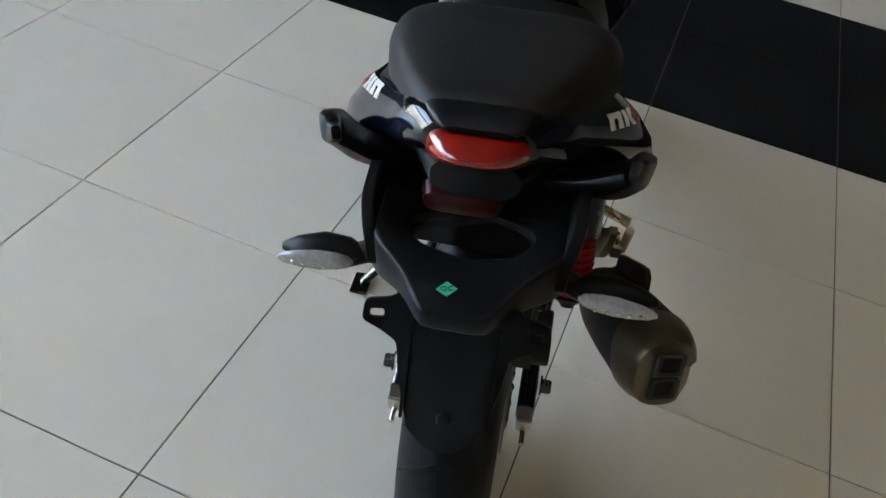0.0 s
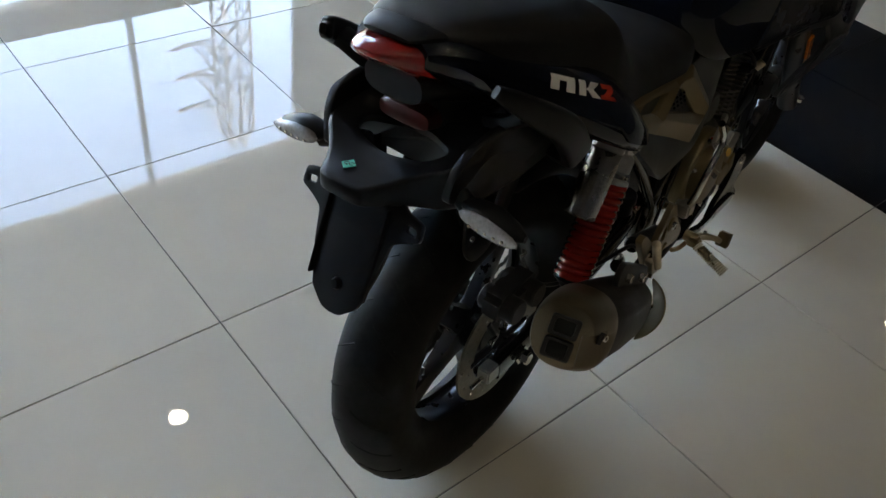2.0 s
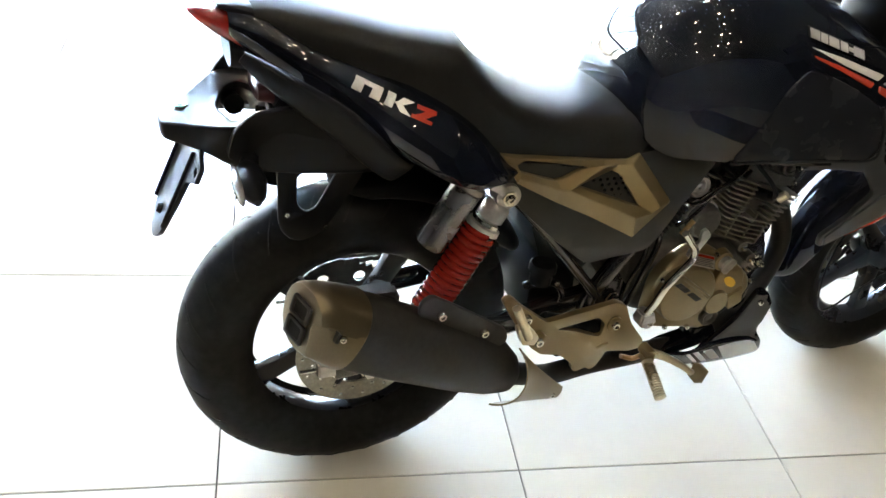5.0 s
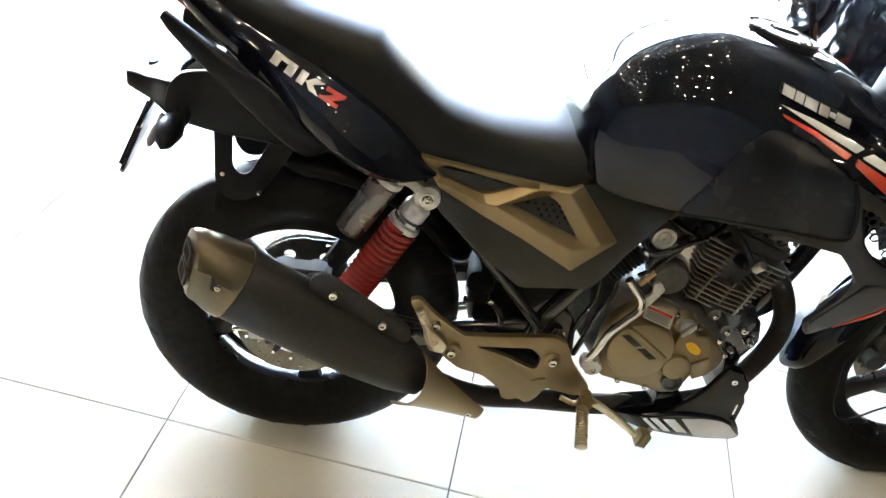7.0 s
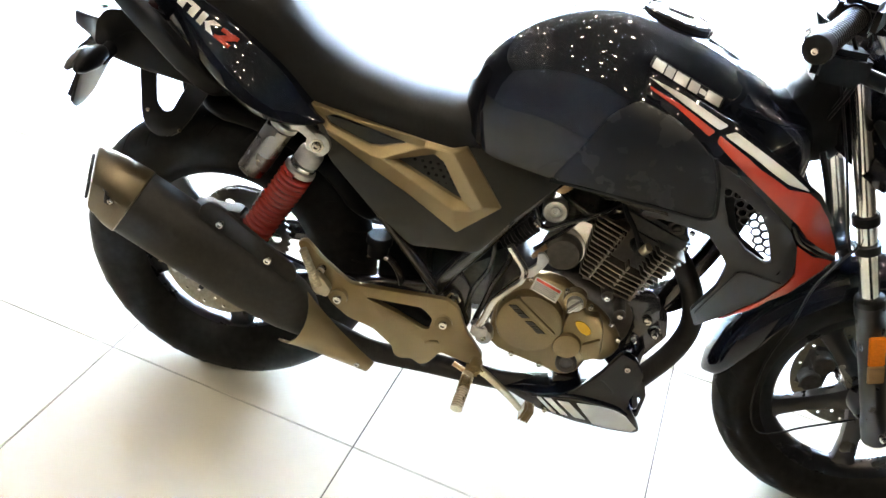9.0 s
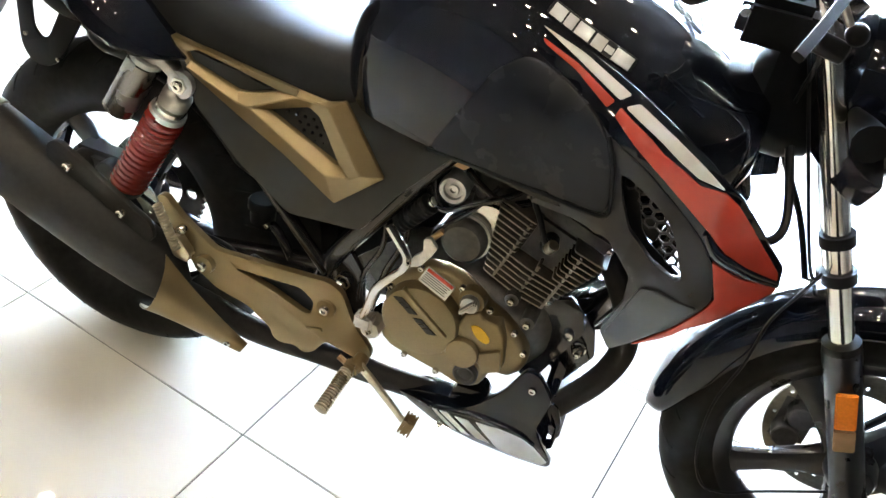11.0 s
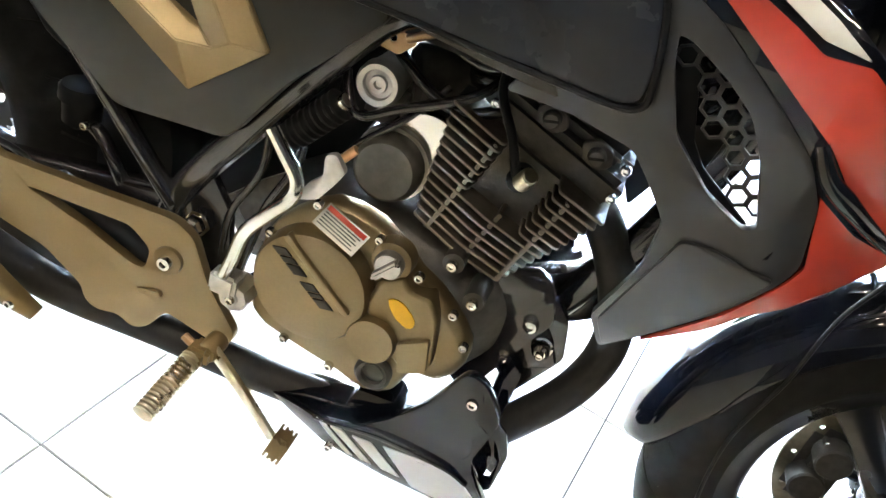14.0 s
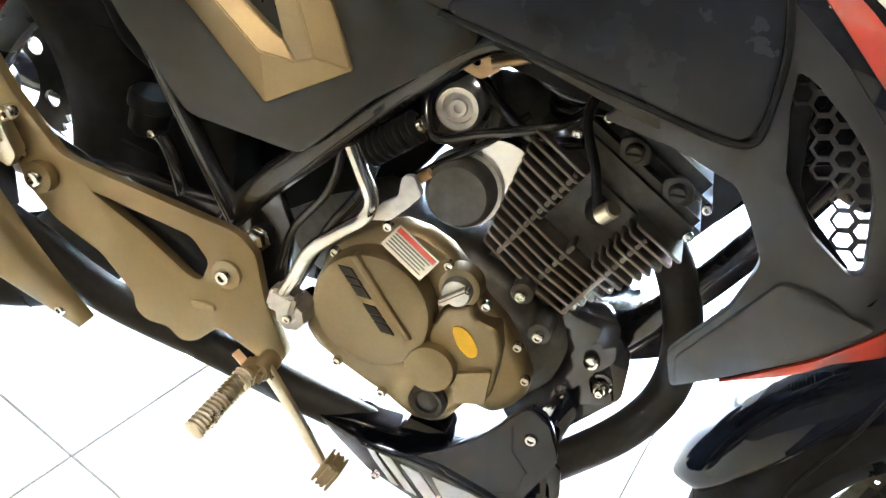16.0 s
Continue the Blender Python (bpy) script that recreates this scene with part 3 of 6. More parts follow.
def tray():
    """The undertail tray with its oval opening, drawn from above and bent along the bike."""
    half = [(-0.300, 0.030), (-0.290, 0.040), (-0.250, 0.062), (-0.215, 0.104), (-0.15, 0.114), (-0.05, 0.108), (0.06, 0.090)]
    outline = [(x, -y) for x, y in half] + [(x, y) for x, y in reversed(half)]
    hole = [(-0.214, 0.024), (-0.218, 0.0), (-0.214, -0.024), (-0.200, -0.060), (-0.172, -0.068), (-0.150, -0.03), (-0.147, 0), (-0.150, 0.03), (-0.172, 0.068), (-0.200, 0.060)]
    bm = sheet(rounded(outline, 0.02), 0.055, 0.008, [smooth_loop(hole, 3)], 3)
    for axis, lo, hi in ((0, -0.30, 0.06),):
        for k in range(1, 14):
            bmesh.ops.bisect_plane(bm, geom=list(bm.verts) + list(bm.edges) + list(bm.faces), plane_co=(lo + (hi - lo) * k / 14, 0, 0), plane_no=(1, 0, 0))
    for v in bm.verts:
        k = v.co.z / 0.055
        low = np.interp(v.co.x, [-0.30, -0.25, -0.2, -0.12, 0.0, 0.06], [0.724, 0.714, 0.704, 0.692, 0.677, 0.670])
        top = np.interp(v.co.x, [-0.30, -0.25, -0.2, -0.12, 0.0, 0.06], [0.748, 0.752, 0.756, 0.762, 0.750, 0.73]) + 0.010 * max(0, abs(v.co.y) - 0.05) / 0.04
        if abs(v.co.y) < 0.082 and -0.235 < v.co.x < -0.11:
            low = top - 0.012
        v.co.z = low + (top - low) * k
    return part("tail_tray", bm, MATTE, bike, "matte black plastic undertail tray with a hole through it", 45)


tr = tray()
bm = sheet([(-0.011, 0), (0, -0.011), (0.011, 0), (0, 0.011)], 0.0012, 0)
stick = pose(-0.268, 0.012, 0.7522, 0, -5, -82)
st = part("sticker", place(bm, stick), GREEN, tr, "green diamond inspection sticker")
part("sticker_print", place(writing("QC", 0.0065, 0.0003), stick @ pose(0, 0, 0.0014)), INK, st)

# number plate holder: a hanging flap with two slotted ears
half = [(0.000, 0.0), (0.058, 0.0), (0.072, -0.012), (0.100, -0.018), (0.102, -0.042), (0.078, -0.052), (0.062, -0.062), (0.056, -0.105), (0.040, -0.165), (0.016, -0.186), (0.000, -0.188)]
outline = [(-x, y) for x, y in half[::-1]][:-1] + half[:-1]
slots = [rounded([(s * 0.078, -0.026), (s * 0.094, -0.028), (s * 0.094, -0.038), (s * 0.078, -0.036)], 0.004) for s in (-1, 1)]
flap_m = Matrix.Translation((-0.243, 0, 0.722)) @ Matrix(((0, 0.40, -0.917, 0), (-1, 0, 0, 0), (0, 0.917, 0.40, 0), (0, 0, 0, 1)))
flap = part("number_plate_holder", place(sheet(rounded(outline, 0.006), 0.007, 0.002, slots), flap_m), MATTE, bike, "empty black plastic number plate holder with slotted ears")
part("centre_knob", place(lathe([(0, 0.008), (0.006, 0.007), (0.009, 0.0), (0.009, -0.002)], Matrix(), 16), flap_m @ pose(0, -0.145, 0.007)), MATTE, flap)
for s in (-1, 1):
    part("rib", place(box((s * 0.046, -0.15, 0.004), (s * 0.050, -0.02, 0.012), 0.001), flap_m), MATTE, flap)
for s in (-1, 1):
    frame_loop = rounded([(-0.150, 0.715), (-0.148, 0.575), (-0.125, 0.548), (-0.085, 0.556), (-0.060, 0.59), (-0.012, 0.672), (-0.02, 0.70)], 0.02)
    gap = rounded([(-0.120, 0.695), (-0.120, 0.615), (-0.108, 0.600), (-0.092, 0.605), (-0.048, 0.690)], 0.008)
    bm = panel([(x, z + 0.014) for x, z in frame_loop], -0.088, 0.006, 0.0015, [[(x, z + 0.014) for x, z in gap]])
    br = part("guard_bracket", flip(bm) if s > 0 else bm, MATTE, bike, "black pressed bracket above the rear tyre")
    if s < 0:
        bolt(-0.135, -0.089, 0.614, 0.005, br)
        bolt(-0.075, -0.089, 0.586, 0.005, br)


def indicator(sgn):
    c = Vector((-0.205, sgn * 0.163, 0.716))
    rings = []
    for t, ry, rz in ((-0.040, 0.002, 0.002), (-0.034, 0.009, 0.008), (-0.02, 0.012, 0.012), (0.0, 0.013, 0.014), (0.02, 0.011, 0.012), (0.038, 0.008, 0.008), (0.046, 0.003, 0.003)):
        rings.append([(c.x - 0.012 + ry * 0.55 * math.cos(a), c.y + sgn * t, c.z + rz * math.sin(a) - 0.1 * t) for a in [2 * math.pi * i / 16 for i in range(16)]])
    lens = part("turn_signal", loft(rings), LENS_CLEAR, bike, "clear pointed turn signal lens")
    back = []
    for t, ry, rz in ((-0.050, 0.004, 0.004), (-0.03, 0.015, 0.014), (0.0, 0.018, 0.019), (0.03, 0.012, 0.013), (0.046, 0.004, 0.005)):
        back.append([(c.x + 0.007 + ry * 1.15 * math.cos(a), c.y + sgn * t, c.z + rz * math.sin(a) - 0.1 * t) for a in [2 * math.pi * i / 16 for i in range(16)]])
    part("shell", loft(back), MATTE, lens)
    part("stalk", tube([(-0.185, sgn * 0.06, 0.728), (-0.19, sgn * 0.10, 0.722), (-0.197, sgn * 0.135, 0.708)], lambda t: 0.016 - 0.004 * t, 12, 4), MATTE, lens)
    for k in range(5):
        part("diode", lathe([(0, 0.003), (0.002, 0.0025), (0.003, 0)], pose(c.x - 0.0165, c.y + sgn * (-0.02 + 0.012 * k), c.z - 0.004, 0, -90, 0), 8), CHROME, lens)


indicator(-1)
indicator(1)


def tank():
    rows = [(0.428, 0.080, 0.800, 0.745, 2.2), (0.445, 0.112, 0.840, 0.715, 2.3), (0.48, 0.138, 0.884, 0.690, 2.4), (0.54, 0.158, 0.922, 0.686, 2.45), (0.62, 0.176, 0.946, 0.684, 2.5),
            (0.70, 0.192, 0.944, 0.681, 2.5), (0.78, 0.204, 0.929, 0.680, 2.5), (0.85, 0.204, 0.908, 0.688, 2.4), (0.91, 0.190, 0.878, 0.71, 2.3), (0.96, 0.160, 0.850, 0.735, 2.2), (0.985, 0.12, 0.832, 0.76, 2.2)]
    rings = []
    for x, w, top, b, p in between(rows, 4):
        zc, ring = b + 0.015 * (top - b), []
        for i in range(56):
            c, s = math.cos(2 * math.pi * i / 56), math.sin(2 * math.pi * i / 56)
            q = 3.3 - 0.8 * min(1, max(0, (x - 0.56) / 0.14)) if s > 0 else 4.0
            ring.append((x, 1.05 * w * math.copysign(abs(c) ** (2 / q), c), zc + (top - zc if s > 0 else zc - b) * math.copysign(abs(s) ** (2 / q), s)))
        rings.append(ring)
    t = part("fuel_tank", loft(rings), GLOSS, bike, "glossy black fuel tank with a dark-rimmed metal cap and red and white stripes", 60)
    cap = pose(0.738, 0, 0.935, 0, 9, 0)
    c = part("filler_cap", lathe([(0, 0.010), (0.040, 0.010), (0.050, 0.007), (0.053, 0.002), (0.053, -0.01)], cap, 40), DARK_ALLOY, t, "round satin metal fuel cap")
    part("cap_ring", lathe([(0.054, 0.0), (0.054, 0.006), (0.058, 0.009), (0.063, 0.006), (0.064, -0.004)], cap, 40), RIM, c)
    part("key_cover", place(box((-0.022, -0.012, 0.009), (0.026, 0.012, 0.014), 0.003), cap), MATTE, c)
    for k in range(6):
        a = math.pi / 3 * k
        bolt(0, 0, 0, 0.0035, c, m=cap @ pose(0.046 * math.cos(a), 0.046 * math.sin(a), 0.008))
    return t


tk = tank()


tank_skin = skin(tk)


# brand badge: a chrome-edged strip of plain blocks
M0 = lambda u, v: (0.695 + 0.116 * u + 0.005 * v, 0.890 - 0.035 * u + 0.014 * v)
mb = lambda u0, u1, v0=0.0, v1=1.0: [M0(u0, v0), M0(u1, v0), M0(u1, v1), M0(u0, v1)]
for s in (0, 1):
    bm = panel(rounded(mb(0, 1), 0.003), 0, 0.003, 0.001, shape=lambda x, z: tank_skin(x, z, 0.003), cells=0.015)
    plate_ = part("badge_plate", flip(bm) if s else bm, MATTE, tk)
    bm = joined(*[panel(q, 0, 0.002, 0.0005, shape=lambda x, z: tank_skin(x, z, 0.0046), cells=0.02, segments=1) for q in
                  (mb(0.03, 0.18, 0.08, 0.92), mb(0.20, 0.31, 0.08, 0.92), mb(0.33, 0.50, 0.08, 0.92), mb(0.53, 0.66, 0.08, 0.92), mb(0.67, 0.76, 0.30, 0.70), mb(0.77, 0.97, 0.08, 0.92))])
    part("badge_block", flip(bm) if s else bm, SILVER, plate_)


# ---- side covers and shrouds ----
def shroud_y(x, z, lift=0.0):
    w = np.interp(x, [0.66, 0.75, 0.83, 0.92, 0.96, 1.0, 1.06], [0.185, 0.205, 0.235, 0.252, 0.262, 0.245, 0.190])
    w -= 0.15 * max(0, 0.72 - z) + 0.30 * max(0, 0.62 - z) + 0.6 * max(0, z - 0.80)
    return -(w + lift)


def both(name, make, mat, label="", parent=None):
    for s in (0, 1):
        bm = make()
        yield part(name, flip(bm) if s else bm, mat, parent or bike, label)


base_ = [(0.690, 0.884), (0.830, 0.850), (0.93, 0.810), (0.972, 0.786), (1.002, 0.753), (1.056, 0.684), (1.063, 0.650), (1.022, 0.616), (0.974, 0.578), (0.920, 0.500), (0.912, 0.520), (0.940, 0.59), (0.965, 0.66),
         (0.945, 0.710), (0.895, 0.755), (0.80, 0.806), (0.700, 0.850)]
dark = [(0.712, 0.842), (0.80, 0.805), (0.863, 0.778), (0.922, 0.742), (0.950, 0.722), (0.972, 0.692), (0.987, 0.642), (0.983, 0.628), (0.922, 0.506), (0.898, 0.466), (0.878, 0.500), (0.892, 0.580), (0.888, 0.632),
        (0.867, 0.655), (0.846, 0.675), (0.799, 0.677), (0.740, 0.668), (0.76, 0.70), (0.79, 0.75), (0.780, 0.79)]
mesh_hole = [(0.840, 0.762), (0.853, 0.760), (0.883, 0.746), (0.905, 0.732), (0.923, 0.708), (0.945, 0.661), (0.938, 0.655), (0.905, 0.668), (0.868, 0.698), (0.848, 0.738)]
red_up = [(0.702, 0.866), (0.750, 0.852), (0.807, 0.832), (0.800, 0.823), (0.750, 0.845), (0.706, 0.861)]
red = [(0.815, 0.829), (0.860, 0.811), (0.878, 0.802), (0.904, 0.793), (0.925, 0.784), (0.953, 0.788), (0.970, 0.778), (0.998, 0.749), (1.030, 0.708), (1.051, 0.680), (1.056, 0.666), (1.046, 0.669), (0.981, 0.712), (0.956, 0.735), (0.926, 0.752), (0.894, 0.771), (0.863, 0.789), (0.812, 0.819)]
red_low = [(0.923, 0.503), (0.951, 0.545), (0.973, 0.580), (1.020, 0.618), (1.060, 0.647), (1.058, 0.655), (1.01, 0.676), (0.968, 0.701), (0.990, 0.643), (0.986, 0.630)]
white_up = [(0.698, 0.877), (0.760, 0.862), (0.823, 0.844), (0.812, 0.835), (0.760, 0.852)]
white = [(0.821, 0.831), (0.835, 0.839), (0.886, 0.820), (0.924, 0.805), (0.951, 0.791), (0.921, 0.792), (0.891, 0.804), (0.868, 0.814)]
on_both = lambda lift: (lambda x, z: min(shroud_y(x, z, lift), tank_skin(x, z, lift)) if x < 0.90 else shroud_y(x, z, lift))
for i, ob in enumerate(both("tank_shroud", lambda: panel(rounded(base_, 0.006), 0, 0.006, 0.002, shape=on_both(0.001), cells=0.02), GLOSS, "shroud beside the tank with red and white stripes and a honeycomb vent")):
    bm = panel(rounded(dark, 0.007), 0, 0.010, 0.003, [rounded(mesh_hole, 0.005)], shape=lambda x, z: shroud_y(x, z, 0.003), cells=0.02)
    part("charcoal_panel", flip(bm) if i else bm, SATIN, ob, "satin charcoal panel with a vent opening")
    for nm, poly, mat, lift, th in (("red_stripe", red, RED, 0.0045, 0.006), ("red_stripe", red_up, RED, 0.0030, 0.003), ("red_lower_edge", red_low, RED, 0.0045, 0.006), ("white_stripe", white, WHITE, 0.0040, 0.004), ("white_stripe", white_up, WHITE, 0.0030, 0.003)):
        bm = panel(rounded(poly, 0.003), 0, th, 0.0012, shape=on_both(lift), cells=0.015)
        part(nm, flip(bm) if i else bm, mat, ob)
    rib_pts = [(x, shroud_y(x, z, 0.003), z) for x, z in ((0.950, 0.735), (0.965, 0.716), (0.985, 0.703), (1.02, 0.681), (1.056, 0.660))]
    bm = tube(rib_pts, lambda t: 0.008 - 0.003 * abs(2 * t - 1), 10, 5)
    part("rib", flip(bm) if i else bm, GLOSS, ob)
    bm = panel(rounded([(0.82, 0.78), (0.87, 0.77), (0.912, 0.740), (0.911, 0.704), (0.905, 0.656), (0.85, 0.68)], 0.006), 0, 0.01, 0.002, shape=lambda x, z: shroud_y(x, z, -0.06))
    part("duct_wall", flip(bm) if i else bm, MATTE, ob)
    bm = panel(rounded([(0.832, 0.772), (0.858, 0.758), (0.872, 0.722), (0.884, 0.692), (0.898, 0.677), (0.944, 0.652), (0.930, 0.646), (0.900, 0.660), (0.860, 0.692), (0.838, 0.74)], 0.003), 0, 0.003, 0.001, shape=lambda x, z: shroud_y(x, z, -0.020))
    part("vent_lip", flip(bm) if i else bm, MATTE, ob)
    # honeycomb behind the opening
    inside = []
    for a in range(12):
        for b in range(12):
            cx, cz = 0.838 + a * 0.0148 + (b % 2) * 0.0074, 0.645 + b * 0.0128
            t = (cx - 0.846) * 0.707 - (cz - 0.758) * 0.707
            u = (cx - 0.846) * 0.707 + (cz - 0.758) * 0.707
            if 0.008 < t < 0.140 and -0.012 < u - 0.006 < 0.022:
                inside.append((cx, cz))
    hexagon = lambda cx, cz, r: [(cx + r * math.cos(math.pi / 3 * k + 0.5236), cz + r * math.sin(math.pi / 3 * k + 0.5236)) for k in range(6)]
    bm = joined(*[panel(hexagon(cx, cz, 0.0086), 0, 0.003, 0, [hexagon(cx, cz, 0.0066)], shape=lambda x, z: shroud_y(x, z, -0.014)) for cx, cz in inside])
    part("honeycomb_mesh", flip(bm) if i else bm, SATIN, ob)
    # lower facet ridge
    bm = panel(rounded([(0.905, 0.626), (0.925, 0.632), (0.976, 0.628), (0.924, 0.516), (0.899, 0.474), (0.884, 0.502)], 0.006), 0, 0.006, 0.004, shape=lambda x, z: shroud_y(x, z, 0.007), cells=0.03)
    part("lower_facet", flip(bm) if i else bm, SATIN, ob)

side_panel = [(0.590, 0.687), (0.661, 0.692), (0.730, 0.694), (0.777, 0.697), (0.832, 0.704), (0.838, 0.722), (0.828, 0.765), (0.812, 0.800), (0.775, 0.822), (0.730, 0.838), (0.690, 0.845), (0.655, 0.815), (0.625, 0.755)]
panel_y = lambda lift: (lambda x, z: min(tank_skin(x, max(z, 0.70), lift), shroud_y(x, z, lift + 0.007) if x > 0.70 else 0))
for i, ob in enumerate(both("tank_side_panel", lambda: panel(rounded(side_panel, 0.014), 0, 0.010, 0.003, shape=panel_y(0.0025), cells=0.02), PANEL, "satin black side panel let into the tank")):
    edge = [(x, panel_y(0.002)(x, z), z) for x, z in ((0.590, 0.685), (0.661, 0.690), (0.730, 0.692), (0.777, 0.695), (0.820, 0.700), (0.838, 0.708), (0.839, 0.724), (0.830, 0.765), (0.814, 0.801))]
    bm = tube(edge, 0.0028, 8, 4)
    part("seam", flip(bm) if i else bm, MATTE, ob)


def cover_y(x, z):
    return -(0.150 - 0.029 * min(1, max(0, (z - 0.54) / 0.13)) + 0.024 * min(1, max(0, (0.34 - x) / 0.15)) - 0.10 * max(0, 0.56 - z))


base = [(0.178, 0.706), (0.218, 0.624), (0.300, 0.550), (0.378, 0.486), (0.500, 0.500), (0.546, 0.575), (0.618, 0.660), (0.610, 0.674), (0.49, 0.690), (0.36, 0.676), (0.26, 0.690)]
# bronze frame in facets: outer edge (o), crease (c) and ridge (r) points, edges of the two windows (u, v); x, z and how far it stands out
FRAME_PTS = {"o0": (0.178, 0.716, 4), "o1": (0.212, 0.709, 5), "o2": (0.281, 0.697, 6), "o3": (0.376, 0.684, 6), "o4": (0.422, 0.680, 6), "o5": (0.446, 0.688, 5), "o6": (0.524, 0.597, 5), "o7": (0.456, 0.536, 3),
             "o8": (0.440, 0.545, 3), "o9": (0.365, 0.584, 3), "oa": (0.290, 0.621, 3), "ob": (0.213, 0.664, 3),
             "c0": (0.210, 0.679, 14), "c1": (0.291, 0.648, 20), "c2": (0.308, 0.645, 20), "c3": (0.443, 0.584, 22), "c4": (0.477, 0.588, 19), "c5": (0.493, 0.598, 20), "p": (0.376, 0.676, 16), "q": (0.405, 0.675, 12), "r": (0.426, 0.676, 17),
             "u0": (0.205, 0.699, 6), "u1": (0.213, 0.686, 8), "u2": (0.284, 0.660, 9), "u3": (0.301, 0.661, 9), "u4": (0.345, 0.674, 9), "u5": (0.280, 0.690, 7), "u6": (0.221, 0.704, 6),
             "v0": (0.330, 0.643, 8), "v1": (0.393, 0.664, 8), "v2": (0.411, 0.655, 7), "v3": (0.456, 0.597, 8), "v4": (0.447, 0.599, 9)}
FRAME_FACES = ("o0 ob c0 u1 u0", "ob oa c1 c0", "oa o9 c2 c1", "o9 o8 c3 c2", "o8 o7 c3", "c0 c1 u2 u1", "c1 c2 p u4 u3 u2", "c2 v0 v1 q p", "c2 c3 v4 v0", "c3 c4 v3 v4",
               "v1 v2 r q", "v2 v3 c4 c5 r", "r c5 o6 o5", "c3 o7 o6 c5 c4", "o0 u0 u6 o1", "o1 u6 u5 o2", "o2 u5 u4 p o3", "o3 p q o4", "o4 q r o5")


def bronze_frame():
    bm = bmesh.new()
    at = {k: bm.verts.new((x, cover_y(x, z) - 0.001 * out, z)) for k, (x, z, out) in FRAME_PTS.items()}
    for f in FRAME_FACES:
        bm.faces.new([at[k] for k in f.split()])
    bmesh.ops.recalc_face_normals(bm, faces=bm.faces)
    edge = [e for e in bm.edges if len(e.link_faces) == 1]
    wall = bmesh.ops.extrude_edge_only(bm, edges=edge)
    bmesh.ops.translate(bm, verts=[v for v in wall["geom"] if isinstance(v, bmesh.types.BMVert)], vec=(0, 0.014, 0))
    bmesh.ops.recalc_face_normals(bm, faces=bm.faces)
    bmesh.ops.bevel(bm, geom=[e for e in bm.edges if len(e.link_faces) == 2 and e.calc_face_angle(0) > 0.15], offset=0.0012, segments=2, affect="EDGES", clamp_overlap=True)
    return bm


for i, ob in enumerate(both("side_cover", lambda: panel(rounded(base, 0.012), 0, 0.03, 0.005, shape=cover_y, cells=0.04), SHROUD, "dark side cover with a bronze frame and a dotted black window")):
    bm = bronze_frame()
    part("bronze_frame", flip(bm) if i else bm, BRONZE, ob, "satin bronze faceted frame of the side cover", 14)
    studs = [lathe([(0, 0.003), (0.0022, 0.002), (0.003, 0)], side(0.362 + 0.0135 * a + 0.006 * (b % 2), cover_y(0.4, 0.63) - 0.0005, 0.648 - 0.0105 * b), 8) for a in range(8) for b in range(6)
             if (0.362 + 0.0135 * a) > 0.345 + 0.011 * b * 1.6 and (0.362 + 0.0135 * a) < 0.420 + 0.011 * b * 0.75]
    dots = joined(*studs)
    tagged(part("window_studs", flip(dots) if i else dots, GLOSS, ob), kind="stuff")

# ---- shock absorbers ----
for s in (-1, 1):
    top, low = Vector((0.197, s * 0.140, 0.646)), Vector((0.078, s * 0.140, 0.415))
    d = (low - top).normalized()
    ln = (low - top).length
    sh = part("shock_absorber", rod(top + d * 0.03, low, 0.009), CHROME, bike, "shock absorber with red coil spring and alloy reservoir")
    turns, pts = 14.5, []
    m, _ = along(top + d * 0.070, low)
    L = ln - 0.070 - 0.024
    for i in range(int(turns * 14) + 1):
        a = 2 * math.pi * i / 14
        pts.append(m @ Vector((0.0255 * math.cos(a), 0.0255 * math.sin(a), L * i / (turns * 14))))
    part("spring", tube(pts, 0.0060, 8, 1), SPRING, sh, "red painted coil spring")
    m0, _ = along(top, low)
    part("upper_body", lathe([(0.013, 0.016), (0.020, 0.020), (0.023, 0.026), (0.023, 0.046), (0.017, 0.050), (0.017, 0.056), (0.028, 0.060), (0.029, 0.069), (0.013, 0.070)], m0, 28), ALLOY, sh)
    part("adjuster_ring", lathe([(0.014, 0.050), (0.024, 0.051), (0.0245, 0.057), (0.014, 0.058)], m0, 20), CHROME, sh)
    part("lower_seat", lathe([(0.010, ln - 0.026), (0.028, ln - 0.024), (0.028, ln - 0.016), (0.014, ln - 0.006), (0.010, ln)], m0, 24), MATTE, sh)
    part("top_eye", lathe([(0.008, -0.016), (0.021, -0.014), (0.022, 0.0), (0.021, 0.014), (0.008, 0.016)], side(*top), 24), ALLOY, sh)
    off = Vector((-0.062, 0, 0.030))
    ra, rb = top + off * 0.9 + d * 0.012 + Vector((-0.005, 0, 0)), top + off * 1.02 + d * 0.125
    res = part("reservoir", rod(ra, rb, 0.0255, 24, 0.12), DARK_ALLOY, sh, "polished alloy gas reservoir")
    part("reservoir_cap", rod(ra + (ra - rb).normalized() * 0.012, ra + (rb - ra) * 0.02, 0.026, 24, 0.2), ALLOY, res)
    part("bridge", tube([top + Vector((0, 0, 0.004)), top + off * 0.55 + Vector((0, 0, 0.010)), ra + Vector((0.004, 0, 0.006))], 0.01, 12, 4, flat=(0.034, 0.020)), ALLOY, sh)
    if s < 0:
        bolt(top.x, top.y - 0.018, top.z, 0.010, sh)
        part("top_nut", lathe([(0, 0.004), (0.013, 0.004), (0.013, -0.004), (0, -0.004)], side(top.x, top.y - 0.016, top.z), 6), CHROME, sh)

